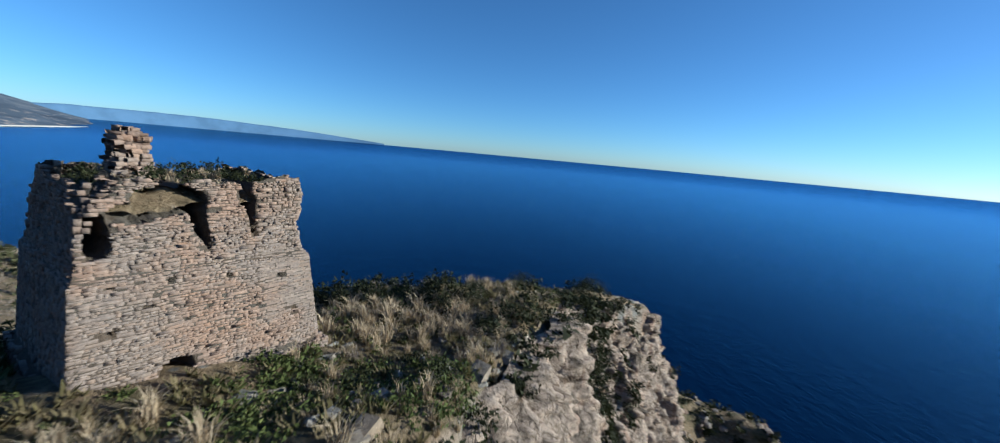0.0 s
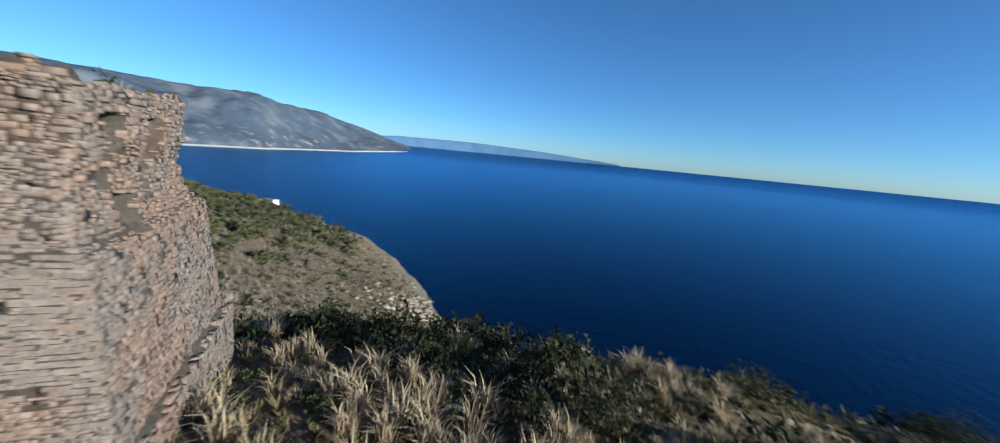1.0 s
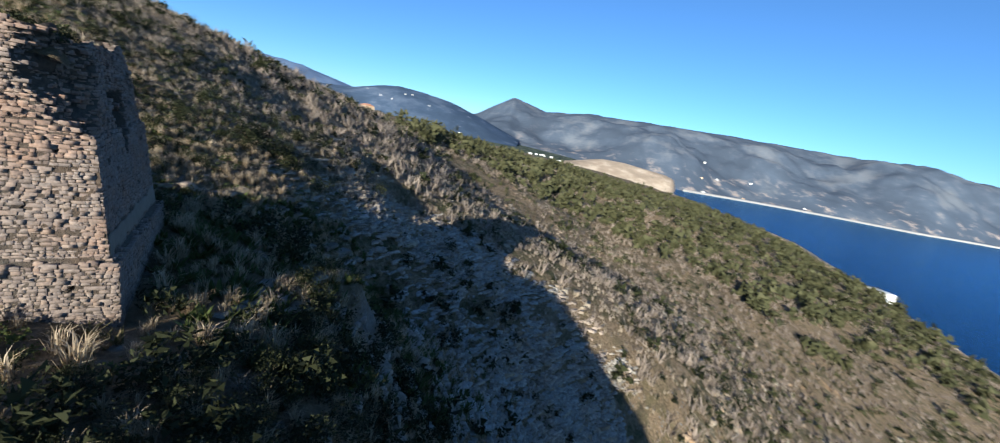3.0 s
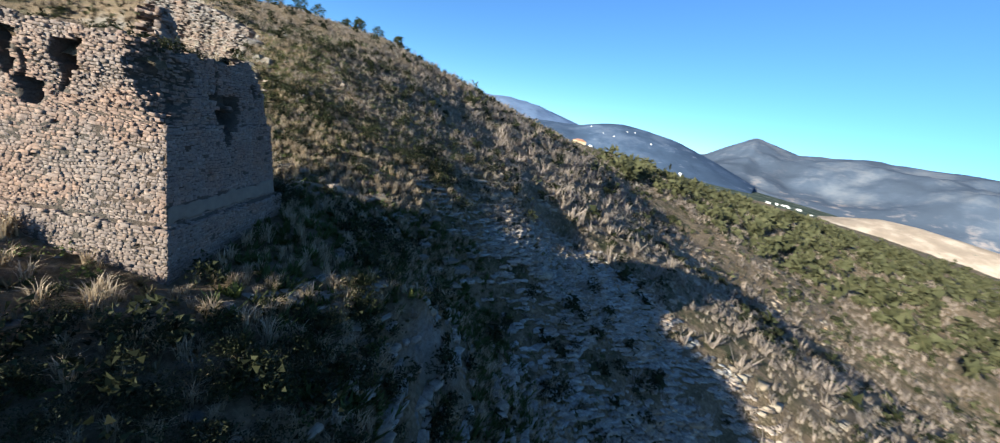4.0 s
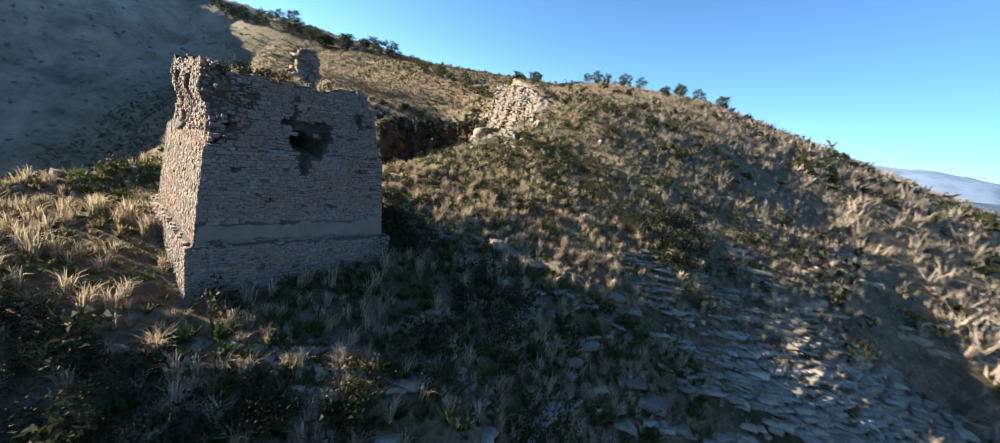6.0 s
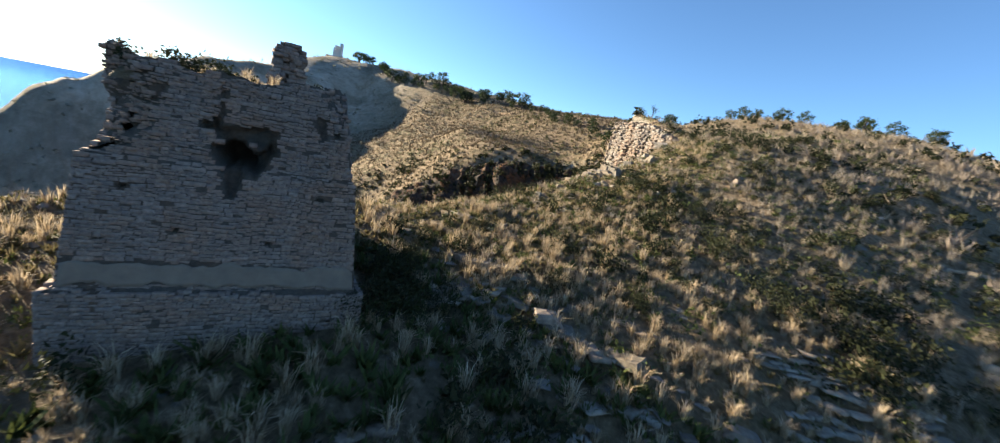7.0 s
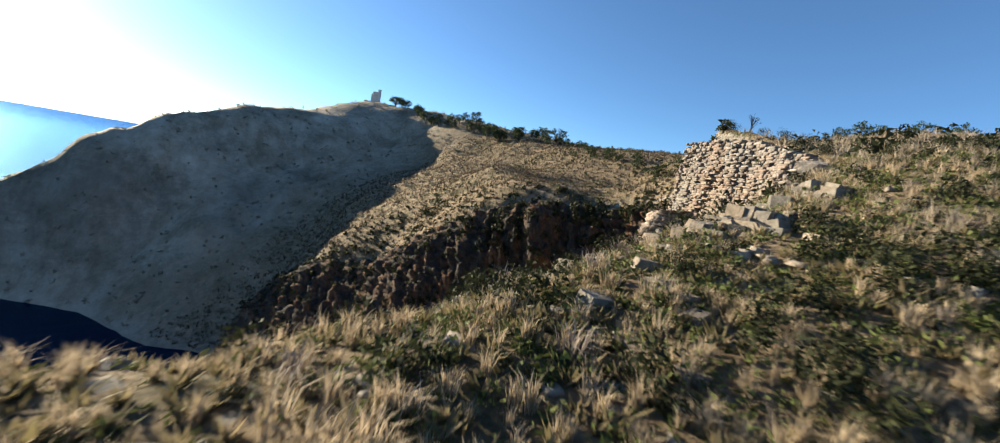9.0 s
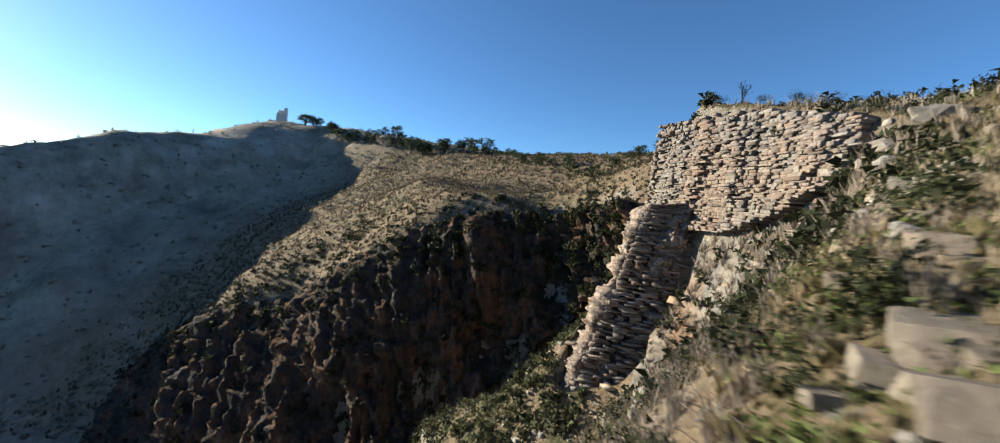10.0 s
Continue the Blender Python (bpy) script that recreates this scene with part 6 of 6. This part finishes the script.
p, n_, r = scatter(point * 1.4, 60, 700)
plant("scrub", "dark low scrub on the rocky point", "bush", SHRUBS_MID, p, r, 0.7, 1.9, BUSH, 0.2)
p, n_, r = scatter(((CX > -9.5) & (CX < -1) & (CY > 17.5) & (CY < 23) & (CX > -26 + 0.85 * CY)) * 2.0, 61, 36)
plant("dry_grass", "tall straw tussocks beside the tower's corner", "grass", TUFTS, p, r, 1.0, 1.6, STRAW)
p, n_, r = scatter(((CX > -8) & (CX < -0.5) & (CY > 8) & (CY < 15) & (FLAT > 0.5)) * np.clip(0.7 - PATCH_A, 0.2, 1) * 5.0, 62, 300)
plant("herbs", "bright green herbs in front of the tower", "plants", HERBS, p, r, 0.45, 1.1, HERB)
# plants on the broken tower top
r = np.random.RandomState(9)
n_top = 60
ta, tb = (r.rand(n_top) - 0.5) * 5.4, (r.rand(n_top) - 0.5) * 5.2
tp = to_world(ta, tb, 97.8 + 0.2 * r.rand(n_top))
plant("tower_grass", "dry grass and herbs growing on the tower top", "grass", TUFTS, tp[:34], r, 0.4, 0.8, STRAW)
tp[-6:] = to_world(np.array([-1.7, -2.1, -1.3, -1.0, 2.0, 1.8]), np.array([1.6, 1.2, 1.9, 2.1, 1.8, 2.1]), 97.85)
plant("tower_scrub", "low scrub growing on the tower top", "bush", SHRUBS, tp[34:], r, 0.5, 1.1, BUSH)


def as_mesh(name, template, material):
    v, f = template
    me = bpy.data.meshes.new(name)
    me.from_pydata([tuple(q) for q in v], [], [tuple(int(i) for i in t) for t in f])
    me.materials.append(material)
    return me


# single bushes near the tower
BUSH_MESHES = [as_mesh("bush", shrub(220 + k, 1500, 0.036, 12, 0.85), BUSH) for k in range(6)]


def bush(x, y, size, k, label="dark evergreen bush in the grass"):
    o = new("bush", BUSH_MESHES[k % 6])
    o.matrix_basis = Matrix.Translation((x, y, land_z(x, y) - 0.08)) @ Matrix.Rotation(k * 2.1, 4, "Z") @ Matrix.Diagonal((size, size * 0.9, size * 0.85, 1))
    return tagged(o, label, "bush", "bushes round the tower")


NEAR_BUSHES = [(0.2, 20.5, 2.0), (1.2, 22.0, 1.6), (-1.0, 24.5, 2.2), (6.8, 31.0, 2.0), (8.4, 33.6, 2.4), (10.2, 36.5, 2.0), (-10.8, 22.6, 1.3), (-12.4, 24.0, 1.6), (-9.4, 24.6, 1.4),
                               (-13.5, 25.8, 1.8), (-18.2, 12.6, 2.6), (-17.2, 11.4, 2.4), (-16.4, 10.0, 2.0), (-18.8, 10.4, 1.8), (-17.6, 13.6, 2.0), (-15.6, 9.4, 1.5), (-22.2, 6.0, 1.6), (-17.0, 6.6, 1.5), (-15.0, 7.2, 1.6), (-16.2, 3.4, 1.4), (-24.4, 15.2, 2.8), (-27.0, 17.4, 3.0)]
SLOPE_BUSHES = [(-22.6, 19.4, 1.9), (-20.4, 20.6, 2.2), (-25.6, 4.6, 1.8), (-29.0, -2.4, 2.6), (-31.5, 1.0, 2.8), (-27.5, -8.0, 2.0), (-22.8, -10.6, 1.6), (-17.8, -8.2, 1.4), (-4.2, 28.4, 1.8), (2.4, 31.0, 1.8), (-14.6, 24.2, 1.9), (-16.4, 25.4, 2.2), (-15.4, 27.6, 2.2), (-11.0, 26.6, 1.7), (-18.2, 22.6, 2.0), (-12.7, 26.3, 1.5), (-14.3, 25.7, 1.5), (-10.7, 24.8, 1.3), (-15.6, 24.8, 1.6), (-12.2, 25.0, 1.3), (-13.6, 27.2, 1.7), (-17.4, 24.0, 1.7), (-9.0, 26.4, 1.5)]
for k, (x, y, s) in enumerate(NEAR_BUSHES + SLOPE_BUSHES):
    bush(x, y, s, k)


# pines along the skyline
def trunk_mesh():
    bm = bmesh.new()
    prev = None
    for k in range(7):
        t = k / 6
        rad = 0.045 * (1 - 0.75 * t)
        ring = [bm.verts.new((0.03 * math.sin(t * 5) + rad * math.cos(a), 0.025 * math.cos(t * 4) + rad * math.sin(a), t * 0.9)) for a in [i * math.pi / 3 for i in range(6)]]
        if prev:
            for i in range(6):
                bm.faces.new((prev[i], prev[(i + 1) % 6], ring[(i + 1) % 6], ring[i]))
        prev = ring
    for k in range(9):
        a, z0 = k * 2.4, 0.35 + 0.05 * k
        ln = 0.36 - 0.025 * k
        tip = bm.verts.new((ln * math.cos(a), ln * math.sin(a), z0 + 0.12))
        q = [bm.verts.new((0.016 * math.cos(a + d), 0.016 * math.sin(a + d), z0 + e)) for d, e in ((1.57, 0), (-1.57, 0), (0, 0.03))]
        bm.faces.new((q[0], q[1], tip)), bm.faces.new((q[1], q[2], tip)), bm.faces.new((q[2], q[0], tip))
    me = bpy.data.meshes.new("trunk")
    bm.to_mesh(me)
    bm.free()
    me.materials.append(BARK)
    return me


def pine_crown(seed):
    """Uneven rounded crown of needle clumps with gaps."""
    r = np.random.RandomState(seed)
    v, f = [], []
    lean = (r.rand(2) - 0.5) * 0.2
    for _ in range(34):
        a, h = r.rand() * 6.283, 0.30 + 0.62 * r.rand()
        reach = 0.36 * math.sqrt(max(0.05, 1 - ((h - 0.58) / 0.38) ** 2)) * (0.25 + 0.75 * r.rand() ** 0.5)
        c = np.array([reach * math.cos(a) + lean[0] * h, reach * math.sin(a) + lean[1] * h, h + 0.02])
        for _ in range(19):
            q = c + r.randn(3) * np.array([0.055, 0.055, 0.045])
            d, e = r.randn(3) * 0.042, r.randn(3) * 0.042
            k = len(v)
            v += [q, q + d, q + e]
            f.append((k, k + 1, k + 2))
    return np.array(v), np.array(f)


TRUNK = trunk_mesh()
PINE_CROWNS = [as_mesh("crown", pine_crown(k), PINE) for k in range(5)]


def pine(x, y, tall, k, wide=1.0):
    e = new("pine_tree")
    e.matrix_basis = Matrix.Translation((x, y, land_z(x, y) - 0.2)) @ Matrix.Rotation(k * 1.3, 4, "Z") @ Matrix.Diagonal((tall * wide, tall * wide, tall, 1))
    for nm, me in (("trunk", TRUNK), ("crown", PINE_CROWNS[k % 5])):
        o = new(nm, me)
        o.parent = e
    return tagged(e, "dark pine tree standing on the ridge skyline", "tree", "pines on the ridge")


rnd = random.Random(21)
for k in range(14):
    f = k / 13
    pine(-26 - 34 * f + rnd.uniform(-3, 3), -84 + 14 * f + rnd.uniform(-5, 4), rnd.uniform(2.1, 3.9), k, rnd.uniform(0.8, 1.2))
for k in range(34):
    f = k / 33
    pine(-8 + 112 * f + rnd.uniform(-3, 3), -150 - 95 * f + rnd.uniform(-6, 6), rnd.uniform(3, 6), k, rnd.uniform(0.9, 1.3))
for k in range(44):
    f = k / 43
    pine(104 + 205 * f + rnd.uniform(-5, 5), -243 - 36 * f + rnd.uniform(-6, 6), rnd.uniform(6, 12), k, rnd.uniform(0.9, 1.5))
for k in range(14):
    pine(350 + 22 * rnd.random() + k * 1.2, -280 + k * 7 + rnd.uniform(-4, 4), rnd.uniform(4, 8), k, 1.3)


# bare bush and small bushes on the brow of the outcrop
def dead_shrub(x, y, tall):
    bm = bmesh.new()
    r = random.Random(4)

    def limb(p, d, ln, rad, depth):
        q = p + d * ln
        side = d.orthogonal().normalized()
        other = d.cross(side)
        a = [bm.verts.new(p + (side * math.cos(t) + other * math.sin(t)) * rad) for t in (0, 2.09, 4.19)]
        b = [bm.verts.new(q + (side * math.cos(t) + other * math.sin(t)) * rad * 0.6) for t in (0, 2.09, 4.19)]
        for i in range(3):
            bm.faces.new((a[i], a[(i + 1) % 3], b[(i + 1) % 3], b[i]))
        if depth:
            for _ in range(3):
                nd = (d + Vector((r.uniform(-1, 1), r.uniform(-1, 1), r.uniform(-0.2, 0.8))) * 0.7).normalized()
                limb(q, nd, ln * r.uniform(0.55, 0.8), rad * 0.6, depth - 1)
    for _ in range(4):
        limb(Vector((0, 0, 0)), Vector((r.uniform(-0.5, 0.5), r.uniform(-0.5, 0.5), 1)).normalized(), tall * 0.35, 0.05, 3)
    me = bpy.data.meshes.new("dead_shrub")
    bm.to_mesh(me)
    bm.free()
    me.materials.append(BARK)
    o = new("dead_shrub", me)
    o.matrix_basis = Matrix.Translation((x, y, land_z(x, y)))
    return tagged(o, "bare dark dead shrub on the brow of the cliff", "shrub")


dead_shrub(-16.6, -46.0, 2.4)
for k, (x, y, s) in enumerate([(-11.6, -53.2, 1.8), (-13.2, -50.4, 1.6), (-14.4, -48.6, 1.7), (-15.2, -47.0, 1.2), (-19.8, -40.6, 1.6), (-21.0, -38.0, 1.5), (-22.5, -35.5, 1.6), (-18.0, -43.8, 1.2)]):
    tagged(bush(x, y, s, k, "dark bush on the brow of the rock outcrop"), group="bushes on the outcrop")


# ---- far buildings ----
WHITE_WALL = plain_material("white_render", (0.70, 0.69, 0.66), (0.82, 0.81, 0.78), 0.4)
OCHRE_WALL = plain_material("ochre_render", (0.55, 0.40, 0.26), (0.66, 0.50, 0.33), 0.4)
TILE = plain_material("clay_roof", (0.36, 0.17, 0.10), (0.46, 0.24, 0.15), 0.8)
DARK = plain_material("dark_opening", (0.02, 0.02, 0.02), (0.04, 0.04, 0.04), 1.0)
# far tower stone lightened to hold the haze over its shaded side
OLD_STONE = plain_material("old_grey_stone", (0.50, 0.46, 0.42), (0.62, 0.58, 0.53), 0.5)


def boxes(name, list_, material, parent):
    """Boxes (x, y, z, wide, deep, tall) with softened edges, in one mesh."""
    bm = bmesh.new()
    for x, y, z, w, d, h in list_:
        g = bmesh.ops.create_cube(bm, size=1)["verts"]
        for v in g:
            v.co = Vector((x + v.co.x * w, y + v.co.y * d, z + (v.co.z + 0.5) * h))
    me = bpy.data.meshes.new(name)
    bm.to_mesh(me)
    bm.free()
    me.materials.append(material)
    o = new(name, me)
    o.parent = parent
    return o


def house(x, y, z, turn, w, d, h, wall, label, flat=False):
    e = new("house")
    e.matrix_basis = Matrix.Translation((x, y, z)) @ Matrix.Rotation(radians(turn), 4, "Z")
    boxes("wall", [(0, 0, -1.5, w, d, h + 1.5)], wall, e)
    if flat:
        boxes("roof", [(0, 0, h + 0.004, w * 1.03, d * 1.03, 0.3)], wall, e)
    else:
        me = bpy.data.meshes.new("roof")
        a, b, r = w * 0.54, d * 0.56, d * 0.22
        me.from_pydata([(-a, -b, h), (a, -b, h), (a, b, h), (-a, b, h), (-a, 0, h + r), (a, 0, h + r)], [], [(0, 1, 5, 4), (2, 3, 4, 5), (0, 4, 3), (1, 2, 5), (3, 2, 1, 0)])
        me.materials.append(TILE)
        o = new("roof", me)
        o.parent = e
    k = max(2, int(w / 4))
    for i in range(k):
        for s in (-1, 1):
            boxes("window", [((i + 0.5) / k * w - w / 2, s * (d / 2 + 0.02), h * 0.45, 1.1, 0.1, 1.3)], DARK, e)
    return tagged(e, label, "house")


house(-452, 252, land_z(-452, 252), 30, 17, 10, 6, WHITE_WALL, "white flat-roofed house on the low sea cliff", True)
house(-462, 262, land_z(-462, 262), 20, 9, 7, 4, WHITE_WALL, "small white annexe beside the cliff house", True)
house(-225, -144, land_z(-225, -144) - 0.5, 62, 9, 6, 3.2, OCHRE_WALL, "ochre farmhouse with clay roof on the ridge")

caster = bpy.context.evaluated_depsgraph_get()
caster.update()
rnd = random.Random(77)


def far_house(yaw, far, size, wall, label):
    x, y = HERE.x - far * math.sin(radians(yaw)), HERE.y + far * math.cos(radians(yaw))
    hit, place, _, _, _, _ = scene.ray_cast(caster, Vector((x, y, 900)), Vector((0, 0, -1)))
    if hit and place.z > 2:
        e = house(x, y, place.z, rnd.uniform(0, 180), size, size * 0.7, size * 0.45, wall, label, wall is WHITE_WALL)
        tagged(e, group="far houses")


for k in range(16):
    far_house(rnd.uniform(60, 84), rnd.uniform(1900, 2300), rnd.uniform(7, 15), rnd.choice([WHITE_WALL, WHITE_WALL, OCHRE_WALL]), "pale house on the far shore of the bay")
for k in range(14):
    far_house(rnd.uniform(101, 131), rnd.uniform(1480, 1620), rnd.uniform(6, 12), WHITE_WALL, "white house of a distant hill village")
for k in range(7):
    far_house(rnd.gauss(125, 2.5), rnd.uniform(1660, 1860), rnd.uniform(4, 6), WHITE_WALL, "white house of a distant hill village")

# broken tower on the far headland
ft = new("far_tower")
fz = land_z(341, -281)
ft.matrix_basis = Matrix.Translation((341, -281, fz)) @ Matrix.Rotation(radians(40), 4, "Z")
tagged(ft, "pale broken medieval tower on the headland summit", "tower")
boxes("wall", [(0, -4.0, -2, 8, 1.2, 15.5), (0, 4.0, -2, 8, 1.2, 9), (-3.4, 0, -2, 1.2, 6.8, 16.5), (3.4, 0, -2, 1.2, 6.8, 12), (-2.4, -3.9, 13.4, 3.2, 1.3, 3.0)], OLD_STONE, ft)
boxes("base", [(0, 0, -4, 12, 12, 4.5), (7, 0, -4, 8, 7, 6)], OLD_STONE, ft)
mast = new("mast")
mx, my = 352, -210
mast.matrix_basis = Matrix.Translation((mx, my, land_z(mx, my)))
boxes("pole", [(0, 0, -1, 0.5, 0.5, 16)], OLD_STONE, mast)
boxes("crossarm", [(0, 0, 13, 3, 0.35, 0.35)], OLD_STONE, mast)
tagged(mast, "thin grey mast on the far ridge", "mast")
